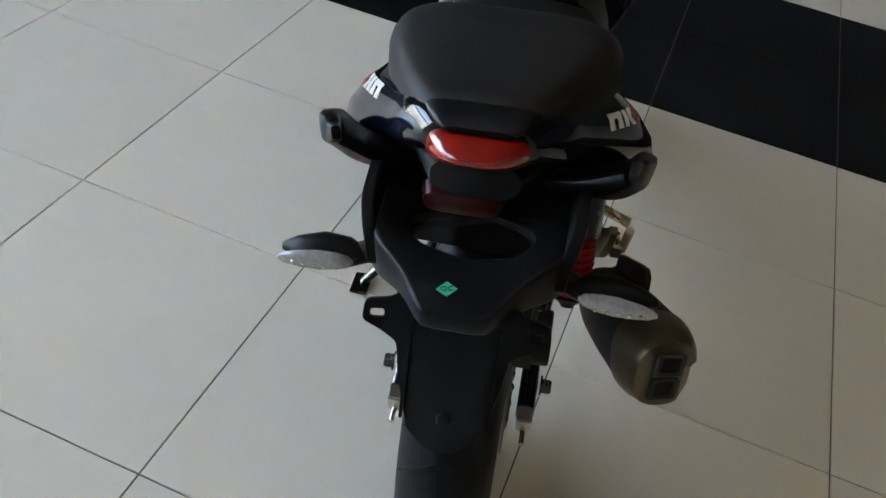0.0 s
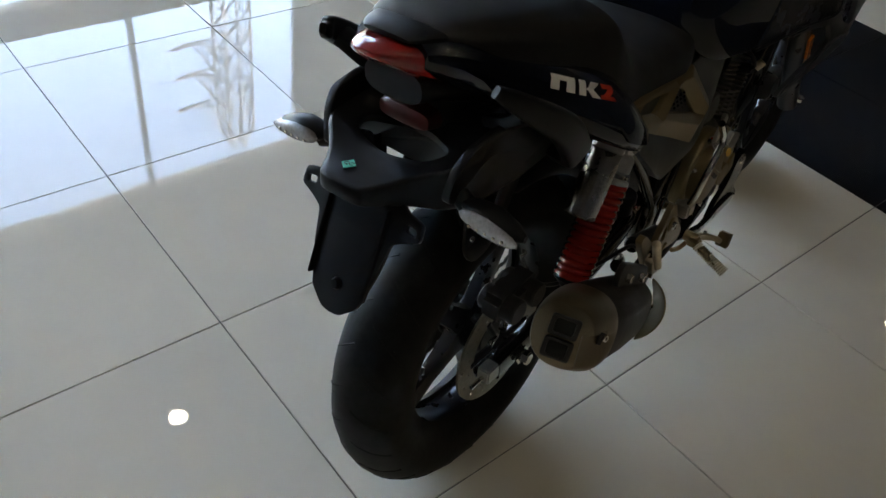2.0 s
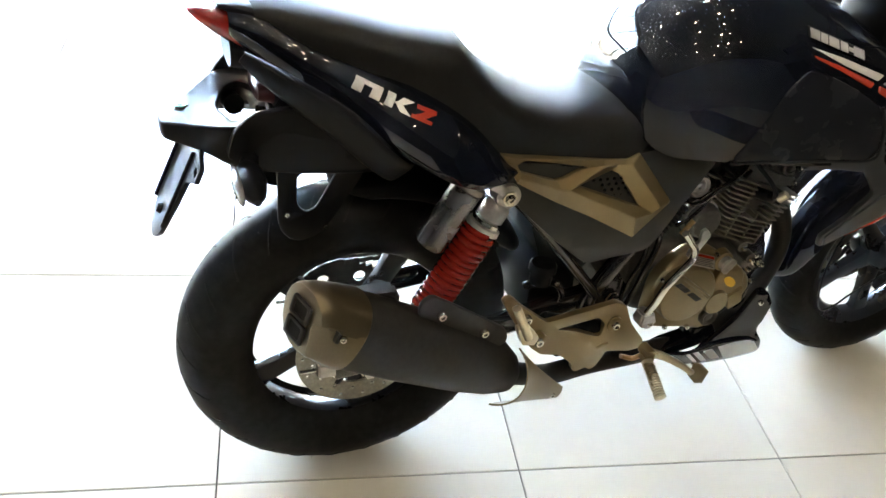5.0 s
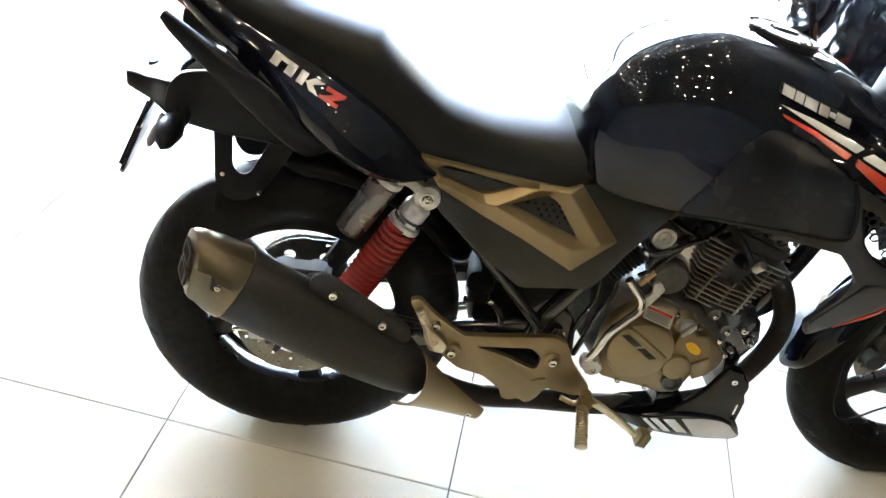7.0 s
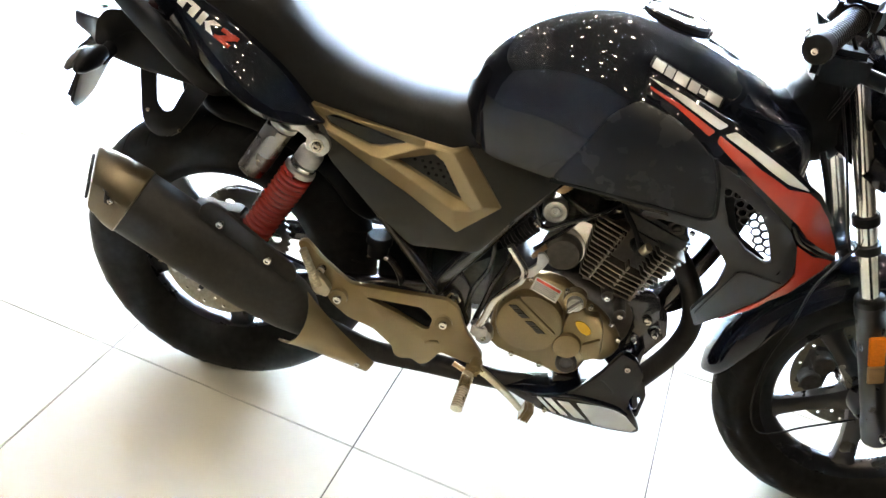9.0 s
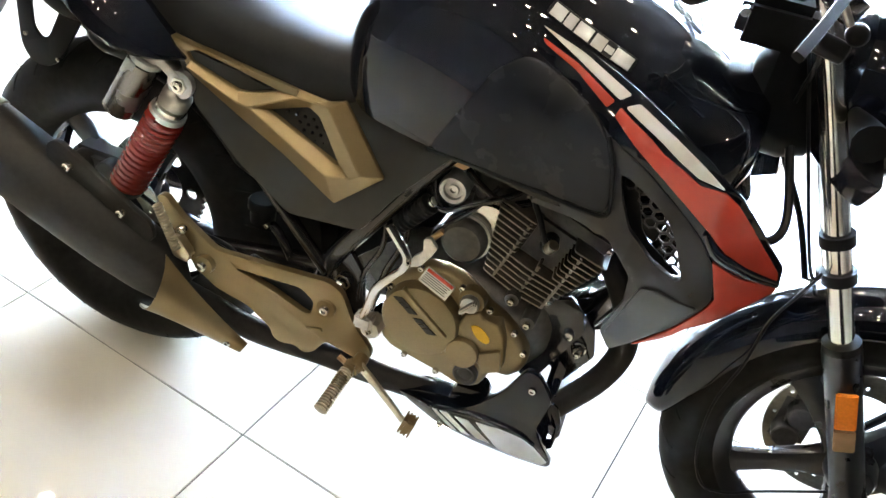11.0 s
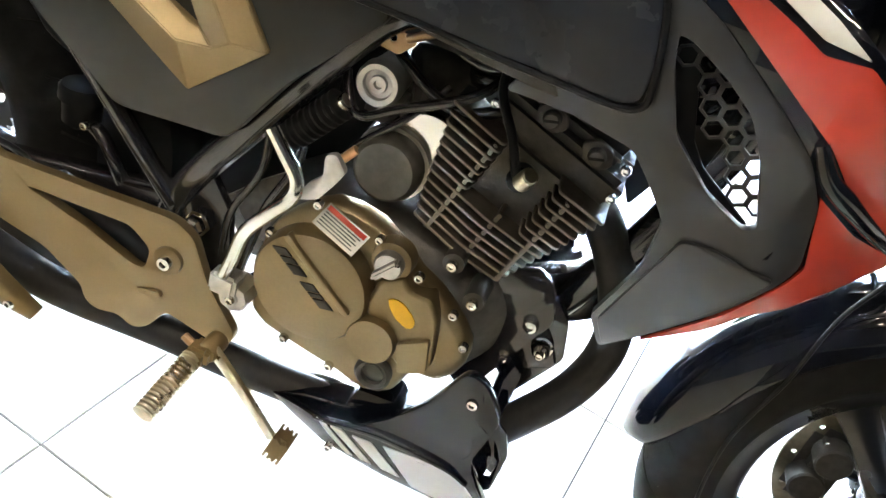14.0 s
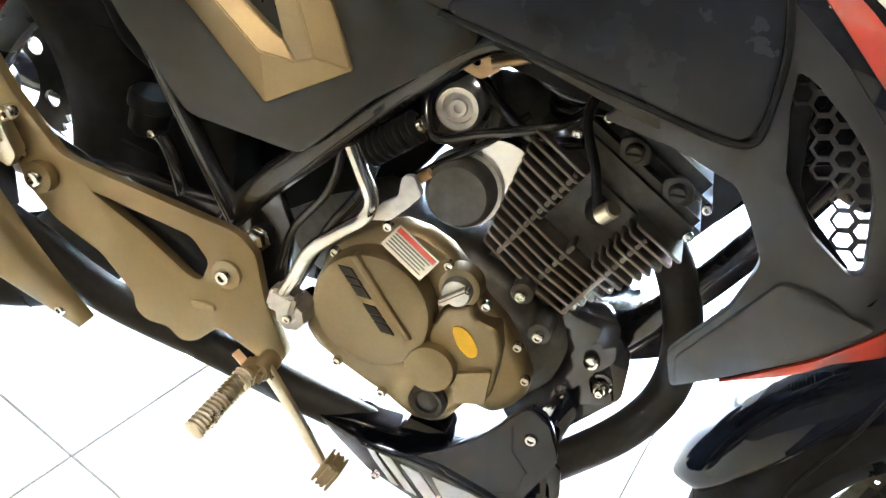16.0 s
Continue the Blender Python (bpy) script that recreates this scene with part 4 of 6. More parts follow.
# ---- muffler and pipes ----
mx, my = Vector((-0.146, -0.256, 0.551)), Vector((0.203, -0.205, 0.339))
md = (my - mx).normalized()
msd = md.cross(Vector((0, 0, 1))).normalized()
mup = msd.cross(md)


def can(rows, n=32, p=2.4, facet=False):
    """Oval rings along the muffler: along, half width, half height, lift, slant."""
    rings = []
    for t, w, h, dz, sl, *su in rows:
        ring = []
        for i in range(n):
            a = 2 * math.pi * i / n
            ca, sa = math.cos(a), math.sin(a)
            u, v = w * math.copysign(abs(ca) ** (2 / p), ca), h * math.copysign(abs(sa) ** (2 / p), sa)
            if facet and v < 0.014:
                u = min(u, 0.024 + 0.46 * max(0, t))
            ring.append(mx + md * (t - sl * (v + dz) + (su[0] if su else 0) * u) + mup * (v + dz) + msd * u)
        rings.append(ring)
    return loft(rings)


muf = part("muffler", can([(0.060, 0.050, 0.056, 0, 0), (0.064, 0.052, 0.058, 0, 0), (0.20, 0.053, 0.058, 0, 0), (0.32, 0.050, 0.055, 0, 0), (0.39, 0.043, 0.050, 0, 0), (0.425, 0.034, 0.040, -0.004, 0), (0.450, 0.023, 0.028, -0.012, 0)]), MUFFLER, bike, "matte black muffler with a bronze end cap and heel shield", 50)
cap_ = part("end_cap", can([(-0.006, 0.035, 0.042, -0.005, 0.35, 0.28), (-0.004, 0.040, 0.047, -0.004, 0.35, 0.28), (0.002, 0.043, 0.050, -0.003, 0.34, 0.27), (0.016, 0.046, 0.053, 0, 0.24, 0.19), (0.030, 0.049, 0.056, 0, 0.15, 0.12), (0.050, 0.0525, 0.0585, 0, 0.02, 0.03), (0.060, 0.0535, 0.0595, 0, 0, 0), (0.070, 0.054, 0.060, 0, 0, 0), (0.072, 0.052, 0.058, 0, 0, 0)], 64, facet=True), END_BRONZE, muf, "satin bronze end cap with two square outlets", 30)
bu = (msd + md * 0.28).normalized()
bup = (mup - md * 0.35).normalized()
back = -bu.cross(bup).normalized()
if back.dot(md) < 0:
    back = -back
bup = (bup - bu * bup.dot(bu)).normalized()
for k, dz in ((0, 0.015), (1, -0.021)):
    fr = Matrix(((*bu, 0), (*bup, 0), (*(-back), 0), (0, 0, 0, 1))).transposed()
    fr.translation = mx - md * 0.008 - bup * 0.002 + bup * dz
    o = rounded([(-0.020, -0.016), (0.020, -0.016), (0.020, 0.016), (-0.020, 0.016)], 0.005)
    i_ = rounded([(-0.0135, -0.0115), (0.0135, -0.0115), (0.0135, 0.0115), (-0.0135, 0.0115)], 0.004)
    out = part("outlet", place(sheet(o, 0.005, 0.0012, [i_]), fr), MUFFLER, cap_)
    # near-black sheet paints the shade inside the outlet
    part("outlet_throat", place(sheet(i_, 0.001, 0), fr @ pose(0, 0, 0.0012)), HOLE_SHADE, out)
notch = Matrix(((*md, 0), (*mup, 0), (*msd, 0), (0, 0, 0, 1))).transposed()
notch.translation = mx + md * 0.030 + msd * 0.0395
part("notch", place(sheet(rounded([(-0.006, 0.016), (0.024, 0.004), (0.014, -0.006), (0.002, -0.004)], 0.002), 0.006, 0.001), notch @ pose(0, 0, 0, 0, 22, 0)), MUFFLER, cap_)
bolt(0, 0, 0, 0.007, cap_, m=along(mx + md * 0.042 + mup * 0.006 + msd * 0.044, mx + md * 0.020 + mup * 0.006 + msd * 0.10)[0])
bolt(0, 0, 0, 0.006, cap_, m=along(mx + md * 0.004 - bup * 0.043, mx - md * 0.03 - bup * 0.046)[0])
hang = [(0.030, 0.535), (0.048, 0.545), (0.085, 0.520), (0.195, 0.440), (0.200, 0.415), (0.185, 0.405), (0.075, 0.478), (0.028, 0.510)]
hg = part("hanger_bracket", panel(rounded(hang, 0.010), 0, 0.010, 0.002, shape=lambda x, z: -0.2425 + 0.115 * (x - 0.06) - 0.0), MUFFLER, bike, "black plate that holds the muffler")
bolt(0.066, -0.246, 0.507, 0.009, hg)
bolt(0.149, -0.236, 0.450, 0.009, hg)
def heel_shield():
    outer, inner = [], []
    for i in range(9):
        u = i / 8
        for ring, thin in ((outer, 0.0), (inner, 0.003)):
            row = []
            for k in range(15):
                v = -1 + 2 * k / 14
                a = radians(2 + 62 * v * (1 - 0.35 * u))
                t = 0.404 + 0.022 * (1 - v * v) * (1 - u) + 0.182 * u - 0.009 * v * (1 - u)
                r = 0.060 * (1 - u) + 0.020 * u + 0.004 * (1 - u) ** 6 - thin
                row.append(mx + md * t + msd * (r * math.cos(a)) + mup * (r * 1.05 * math.sin(a) - 0.012 * u))
            ring.append(row)
    return loft([o + n[::-1] for o, n in zip(outer, inner)])


sh_ = part("heel_shield", heel_shield(), BRONZE, bike, "satin bronze heat shield on the muffler's front end")
bolt(0.324, -0.212, 0.250, 0.007, sh_)
part("exhaust_pipe", tube([(0.825, -0.02, 0.545), (0.868, -0.035, 0.518), (0.908, -0.048, 0.462), (0.925, -0.054, 0.400), (0.914, -0.060, 0.342), (0.880, -0.070, 0.285), (0.832, -0.085, 0.240), (0.74, -0.10, 0.220), (0.60, -0.112, 0.212), (0.46, -0.125, 0.222), (0.34, -0.155, 0.245), (0.262, -0.188, 0.295), (0.225, -0.205, 0.318)], 0.0205, 18, 6), MUFFLER, bike, "black exhaust pipe running under the engine")

# ---- frame, swingarm, chain ----
for s in (-1, 1):
    part("swingarm_leg", tube([(0.47, s * 0.085, 0.375), (0.32, s * 0.098, 0.352), (0.16, s * 0.102, 0.325), (-0.055, s * 0.100, 0.302)], 0.02, 16, 5, flat=(0.028, 0.046)), FRAME, bike, "black square-tube swingarm")
    part("axle_adjuster", box((-0.085, s * 0.100 - 0.012, 0.290), (-0.052, s * 0.100 + 0.012, 0.320), 0.003), ALLOY, bike)
    part("adjuster_screw", rod((-0.115, s * 0.100, 0.303), (-0.05, s * 0.100, 0.303), 0.004, 10), CHROME, bike)
    part("axle_nut", lathe([(0, 0.014), (0.011, 0.014), (0.013, 0.010), (0.013, 0), (0.018, -0.001), (0.018, -0.004), (0, -0.004)], side(0, s * 0.122, 0.305) if s < 0 else pose(0, 0.122, 0.305, -90), 6), CHROME, bike)
    part("subframe_tube", tube([(0.13, s * 0.125, 0.715), (0.19, s * 0.128, 0.665), (0.32, s * 0.125, 0.525), (0.44, s * 0.112, 0.385)], 0.011, 12, 4), FRAME, bike, "black subframe tube")
    part("seat_rail", tube([(-0.10, s * 0.09, 0.79), (0.12, s * 0.11, 0.69), (0.35, s * 0.10, 0.665), (0.55, s * 0.06, 0.66)], 0.012, 12, 4), FRAME, bike)
    part("main_spar", tube([(0.96, s * 0.02, 0.80), (0.84, s * 0.05, 0.71), (0.70, s * 0.065, 0.68), (0.62, s * 0.090, 0.662), (0.565, s * 0.100, 0.592), (0.505, s * 0.106, 0.500), (0.452, s * 0.106, 0.415), (0.432, s * 0.100, 0.35), (0.46, s * 0.09, 0.26)], 0.0165, 14, 5), FRAME, bike, "black main frame spar")
    part("engine_mount", panel(rounded([(0.775, 0.395), (0.800, 0.425), (0.862, 0.395), (0.885, 0.355), (0.850, 0.335), (0.815, 0.345)], 0.008), 0, 0.008, 0.002, shape=lambda x, z: -0.068) if s < 0 else flip(panel(rounded([(0.775, 0.395), (0.800, 0.425), (0.862, 0.395), (0.885, 0.355), (0.850, 0.335), (0.815, 0.345)], 0.008), 0, 0.008, 0.002, shape=lambda x, z: -0.068)), FRAME, bike)
part("down_tube", tube([(0.980, -0.010, 0.77), (0.945, -0.022, 0.625), (0.916, -0.028, 0.538), (0.892, -0.028, 0.478), (0.860, -0.024, 0.405), (0.830, -0.015, 0.34), (0.80, -0.010, 0.29)], 0.0185, 18, 5), FRAME, bike, "black frame down tube")
# added block that keeps the bright floor from showing through the vent
part("vent_blocker", panel(rounded([(0.925, 0.650), (0.995, 0.640), (1.012, 0.690), (0.985, 0.75), (0.93, 0.73)], 0.008), -0.035, 0.05, 0.005), FRAME, bike, "black block added behind the vent to stop bright floor showing through")
part("engine_stay", panel(rounded([(0.795, 0.360), (0.800, 0.420), (0.853, 0.445), (0.893, 0.490), (0.912, 0.468), (0.912, 0.415), (0.893, 0.400), (0.852, 0.372)], 0.008), -0.028, 0.05, 0.006), FRAME, bike, "black stay between the engine and the frame")
for s in (0, 1):
    bm = panel(rounded([(0.800, 0.344), (0.828, 0.364), (0.853, 0.434), (0.876, 0.412), (0.888, 0.365), (0.852, 0.296), (0.836, 0.310), (0.811, 0.330)], 0.006), -0.064, 0.012, 0.003)
    part("cradle_plate", flip(bm) if s else bm, FRAME, bike, "glossy black frame plate below the engine hanger")
part("pivot_gusset", panel(rounded([(0.44, 0.42), (0.475, 0.44), (0.505, 0.40), (0.515, 0.33), (0.49, 0.26), (0.45, 0.28)], 0.01), -0.112, 0.012, 0.002), FRAME, bike)
for x, y, z, r in ((0.474, -0.126, 0.378, 0.012), (0.795, -0.075, 0.399, 0.010), (0.861, -0.075, 0.374, 0.010), (0.828, -0.075, 0.352, 0.008)):
    part("mount_nut", lathe([(0, 0.010), (0.6, 0.010 ), (0.75, 0.008), (1, 0.004), (1, -0.004), (1.25, -0.005), (1.25, -0.008), (0, -0.008)], side(x, y, z) @ Matrix.Diagonal((r, r, 1, 1)), 6 if r > 0.011 else 14), CHROME, bike)
    bolt(x, y - 0.012, z, r * 0.55)
part("chain_sprocket", place(sheet([(rr * math.cos(a), rr * math.sin(a)) for k in range(42) for rr, a in ((0.094, 2 * math.pi * k / 42), (0.101, 2 * math.pi * (k + 0.35) / 42), (0.101, 2 * math.pi * (k + 0.55) / 42))], 0.006, 0, [disc(0, 0, 0.05, 24)] + [disc(0.07 * math.cos(a), 0.07 * math.sin(a), 0.012, 10) for a in [math.pi / 3 * i for i in range(6)]]), side(0, 0.072, 0.305)), CHAIN, bike, "steel rear sprocket")


def chain():
    """Roller chain round both sprockets, link by link in one mesh."""
    c0, r0, c1, r1 = Vector((0, 0.305)), 0.100, Vector((0.50, 0.36)), 0.036
    path = []
    for k in range(25):
        a = math.pi / 2 + 0.1 + (math.pi - 0.0) * k / 24
        path.append((c0.x + r0 * math.cos(a), c0.y + r0 * math.sin(a)))
    for k in range(9):
        a = -math.pi / 2 + math.pi * k / 8
        path.append((c1.x + r1 * math.cos(a), c1.y + r1 * math.sin(a)))
    path.append(path[0])
    links, acc, step = [], 0.0, 0.0135
    flip_ = 0
    for a, b in zip(path, path[1:]):
        a, b = Vector(a), Vector(b)
        d, l = (b - a).normalized(), (b - a).length
        while acc < l:
            p = a + d * acc
            ang = math.degrees(math.atan2(d.y, d.x))
            for yy in (0.066 - 0.002 * flip_, 0.078 + 0.002 * flip_):
                links.append(place(box((-0.0085, -0.001, -0.0045), (0.0085, 0.001, 0.0045), 0), pose(p.x, yy, p.y, 0, -ang, 0)))
            acc += step
            flip_ ^= 1
        acc -= l
    return joined(*links)


part("chain", chain(), CHAIN, bike, "oiled steel drive chain")
part("chain_guard", tube([(0.12, 0.078, 0.425), (0.25, 0.085, 0.42), (0.42, 0.085, 0.415)], 0.01, 10, 4, flat=(0.03, 0.012)), MATTE, bike)


def hugger(x, R, r0, w, a0, a1, n=56, lip=0.012):
    """A curved mudguard shell with a rounded section, rounded ends and thickness."""
    rings = []
    for i in range(n + 1):
        a = radians(a0 + (a1 - a0) * i / n)
        e = min(i, n - i) / n * 7
        ends = 0.30 + 0.70 * math.sqrt(max(0, 1 - (1 - min(1, e)) ** 2))
        deep = min(1, 0.35 + e * 0.65)
        pts = []
        for k in range(15):
            b = radians(-100 + 200 * k / 14)
            u = w * ends * math.copysign(abs(math.sin(b)) ** 0.8, math.sin(b))
            pts.append((u, 0.010 - (0.010 + lip * 2.2 * deep) * (1 - math.cos(b)) / (1 - math.cos(radians(100)))))
        inner = [(u * 0.95, v - 0.004) for u, v in reversed(pts)]
        rings.append([(x + (r0 + v) * math.cos(a), u, R + (r0 + v) * math.sin(a)) for u, v in pts + inner])
    return loft(rings)


part("rear_mudguard", hugger(0.0, 0.305, 0.340, 0.076, 28, 100), MATTE, bike, "matte black inner rear mudguard")
part("splash_guard", panel(rounded([(0.235, 0.68), (0.32, 0.62), (0.39, 0.50), (0.41, 0.42), (0.42, 0.31), (0.322, 0.315), (0.318, 0.40), (0.322, 0.47), (0.29, 0.55)], 0.01), -0.075, 0.15, 0.006), MATTE, bike, "matte black splash guard behind the engine")
part("front_mudguard", hugger(1.317, 0.295, 0.316, 0.062, 22, 184, 80, 0.020), GLOSS, bike, "glossy black front mudguard")


# ---- engine ----
eng = part("engine", loft([oval(x, w, t, b, 28, 4) for x, w, t, b in ((0.535, 0.07, 0.44, 0.33), (0.56, 0.10, 0.46, 0.30), (0.64, 0.115, 0.475, 0.275), (0.72, 0.115, 0.47, 0.28), (0.79, 0.10, 0.44, 0.31), (0.82, 0.07, 0.41, 0.345))]), ENGINE, bike, "air-cooled single-cylinder engine, dark cylinder over a bronze clutch cover")
cover = [(0.552, 0.372), (0.556, 0.312), (0.602, 0.292), (0.667, 0.280), (0.700, 0.271), (0.732, 0.286), (0.744, 0.322), (0.772, 0.322), (0.795, 0.362), (0.778, 0.395), (0.742, 0.425), (0.716, 0.438), (0.665, 0.472), (0.612, 0.474), (0.575, 0.445), (0.555, 0.412)]
cc = part("clutch_cover", panel(smooth_loop(cover, 2), -0.136, 0.034, 0.010, (), 3), BRONZE_CAST, eng, "bronze-painted cast clutch cover", 30)
part("round_cap", lathe([(0.058, -0.006), (0.0635, 0.0), (0.063, 0.016), (0.060, 0.022), (0.052, 0.0245), (0, 0.026)], side(0.620, -0.136, 0.386), 56), BRONZE_CAST, cc, "round bronze cover with a diagonal rib and dark blocks")
# diagonal rib and dark blocks on the round cover
rb0, rb1 = Vector((0.587, 0.439)), Vector((0.667, 0.379))
rd = (rb1 - rb0).normalized()
rn = Vector((-rd.y, rd.x))
quad = lambda c, a, b, l, w: [tuple(c + rd * a - rn * w + rn * b), tuple(c + rd * (a + l) - rn * w + rn * b), tuple(c + rd * (a + l) + rn * w + rn * b), tuple(c + rd * a + rn * w + rn * b)]
part("rib", panel(rounded(quad(rb0, 0, 0, (rb1 - rb0).length, 0.0035), 0.002), -0.1655, 0.012, 0.0015), BRONZE_CAST, cc)
for a, l in ((0.006, 0.0105), (0.0185, 0.008), (0.0285, 0.013), (0.051, 0.011), (0.064, 0.006), (0.072, 0.0125)):
    o = [Vector(q) for q in quad(rb0, a, -0.0165, l, 0.0052)]
    part("badge_block", panel([tuple(o[0] - rd * 0.0045), tuple(o[1] - rd * 0.0045), tuple(o[2] + rd * 0.0045), tuple(o[3] + rd * 0.0045)], -0.1632, 0.002, 0, segments=1), INK, cc)
part("pump_cap", lathe([(0.0265, -0.005), (0.027, 0.020), (0.025, 0.0245), (0, 0.0255)], side(0.696, -0.136, 0.357), 36), BRONZE_CAST, cc)
part("filter_housing", panel(rounded([(0.685, 0.426), (0.708, 0.440), (0.716, 0.428), (0.740, 0.428), (0.752, 0.409), (0.757, 0.387), (0.762, 0.350), (0.735, 0.332), (0.712, 0.350), (0.690, 0.372), (0.678, 0.391)], 0.006), -0.152, 0.03, 0.005, (), 3), BRONZE_CAST, cc, angle=30)
part("housing_lid", panel(rounded([(0.722, 0.366), (0.752, 0.386), (0.760, 0.348), (0.733, 0.333)], 0.003), -0.158, 0.02, 0.003), BRONZE_CAST, cc)
part("oil_window", lathe([(0.020, 0.0), (0.0205, 0.010), (0.017, 0.013), (0.013, 0.011), (0.0125, 0.006), (0, 0.006)], side(0.707, -0.134, 0.307), 28), ENGINE, cc)
part("window_glass", lathe([(0, 0.0075), (0.009, 0.007), (0.012, 0.006)], side(0.707, -0.134, 0.307), 20), ENGINE, cc)
cap2 = part("oil_filler_cap", lathe([(0.014, -0.006), (0.015, 0.010), (0.013, 0.013), (0, 0.013)], side(0.690, -0.146, 0.448), 24), ALLOY, cc, "pale plastic oil filler cap")
part("filler_grip", place(box((-0.017, -0.0035, 0.010), (0.017, 0.0035, 0.024), 0.0025), side(0.690, -0.146, 0.448) @ pose(0, 0, 0, 0, 0, 52)), ALLOY, cap2)
part("filler_boss", lathe([(0, -0.02), (0.022, -0.02), (0.0205, -0.003), (0.017, -0.001), (0, -0.001)], side(0.690, -0.150, 0.448), 24), BRONZE_CAST, cc)
part("yellow_mark", panel(smooth_loop([(0.700, 0.410), (0.710, 0.414), (0.721, 0.409), (0.731, 0.399), (0.732, 0.391), (0.726, 0.387), (0.715, 0.391), (0.707, 0.398)], 2), -0.1535, 0.0012, 0), YELLOW, cc, "yellow paint inspection mark")
lab = Matrix.Translation((0.634, -0.150, 0.461)) @ Euler((radians(45), 0, 0)).to_matrix().to_4x4() @ pose(0, 0, 0, 0, 0, -18)
lb = part("warning_label", place(sheet([(-0.026, -0.013), (0.026, -0.013), (0.026, 0.013), (-0.026, 0.013)], 0.001, 0), lab), PALE, cc, "pale warning label with a red heading and unreadable print")
part("label_heading", place(sheet([(-0.024, 0.006), (0.024, 0.006), (0.024, 0.0115), (-0.024, 0.0115)], 0.0008, 0), lab @ pose(0, 0, 0.0007)), RED, lb)
for k in range(5):
    part("label_print", place(sheet([(-0.023, 0.0030 - 0.0032 * k), (0.022 - 0.003 * (k % 2), 0.0030 - 0.0032 * k), (0.022 - 0.003 * (k % 2), 0.0044 - 0.0032 * k), (-0.023, 0.0044 - 0.0032 * k)], 0.0008, 0), lab @ pose(0, 0, 0.0007)), INK, lb)
for x, z in ((0.672, 0.463), (0.720, 0.441), (0.764, 0.416), (0.785, 0.385), (0.603, 0.300), (0.659, 0.290), (0.604, 0.472), (0.563, 0.420)):
    bolt(x, -0.142, z, 0.0062, cc)
for x, z in ((0.745, 0.462), (0.777, 0.430)):
    part("boss", lathe([(0, 0.0), (0.011, 0.0), (0.012, -0.04), (0, -0.04)], side(x, -0.128, z), 16), ENGINE, eng)
    bolt(x, -0.132, z, 0.007, eng)

CU, CV = Vector((0.32, 0.947)), Vector((0.947, -0.32))
C0 = Vector((0.738, 0.462))


def cyl_frame(h):
    c = C0 + CU * h
    return Matrix(((CV.x, 0, CU.x, c.x), (0, 1, 0, 0), (CV.y, 0, CU.y, c.y), (0, 0, 0, 1)))


barrel = part("cylinder", joined(place(box((-0.046, -0.085, -0.03), (0.05, 0.085, 0.13), 0.008), cyl_frame(0))), ENGINE, eng, "finned dark alloy cylinder")
for k in range(13):
    h = 0.006 + 0.0098 * k
    q = h / 0.115
    a, b = -0.053 - 0.036 * q, 0.053 + 0.032 * q
    notch = k >= 6
    o = [(a, -0.112), (-0.030, -0.116), (-0.024, -0.07), (0.030, -0.07), (0.034, -0.116), (b, -0.112), (b, 0.112), (a, 0.112)] if notch else [(a, -0.110), (0.0, -0.117), (b, -0.110), (b, 0.112), (a, 0.112)]
    part("fin", place(sheet(rounded(o, 0.006), 0.0032, 0.0008, (), 1), cyl_frame(h)), FIN, barrel)
for vx in (-0.036, 0.010, 0.050):
    part("fin_web", place(box((vx - 0.0022, -0.1125, 0.008), (vx + 0.0022, -0.085, 0.068 if abs(vx) < 0.02 else 0.12), 0.001), cyl_frame(0)), FIN, barrel)
head = part("cylinder_head", joined(place(box((-0.070, -0.088, 0.126), (0.085, 0.088, 0.158), 0.008), cyl_frame(0)), place(box((-0.058, -0.075, 0.154), (0.078, 0.075, 0.185), 0.014), cyl_frame(0))), ENGINE, eng, "dark cast cylinder head and rocker cover")
for vx in (-0.012, 0.041):
    flange = rounded([(-0.018, 0), (-0.008, -0.0125), (0.008, -0.0125), (0.018, 0), (0.008, 0.0125), (-0.008, 0.0125)], 0.005)
    tc = part("tappet_cover", place(sheet(flange, 0.010, 0.002), cyl_frame(0) @ pose(vx, -0.082, 0.166, 90)), ENGINE, head)
    part("tappet_cap", place(lathe([(0, 0.013), (0.0065, 0.013), (0.0085, 0.011), (0.009, 0.004), (0, 0.004)], Matrix(), 20), cyl_frame(0) @ pose(vx, -0.088, 0.166, 90)), ENGINE, tc)
    # slot drawn as a near-black bar, its shade in the colour
    part("cap_slot", place(box((-0.007, -0.0012, 0.012), (0.007, 0.0012, 0.0136), 0), cyl_frame(0) @ pose(vx, -0.088, 0.166, 90) @ pose(0, 0, 0, 0, 0, 35)), HOLE_SHADE, tc)
for vx, hz in ((-0.060, 0.142), (0.078, 0.142), (0.07, 0.172), (-0.05, 0.172)):
    bolt(0, 0, 0, 0.006, head, m=cyl_frame(0) @ pose(vx, -0.09, hz, 90))
pl = part("spark_plug_cap", tube([(0.772, -0.070, 0.555), (0.774, -0.115, 0.566), (0.770, -0.136, 0.578), (0.755, -0.128, 0.605), (0.728, -0.10, 0.640), (0.735, -0.075, 0.69)], lambda t: 0.012 if t < 0.3 else 0.0045, 12, 5), MATTE, eng, "black spark plug cap and lead")
part("plug_collar", rod((0.776, -0.138, 0.572), (0.783, -0.148, 0.588), 0.0085, 14, 0.2), PEWTER, pl)
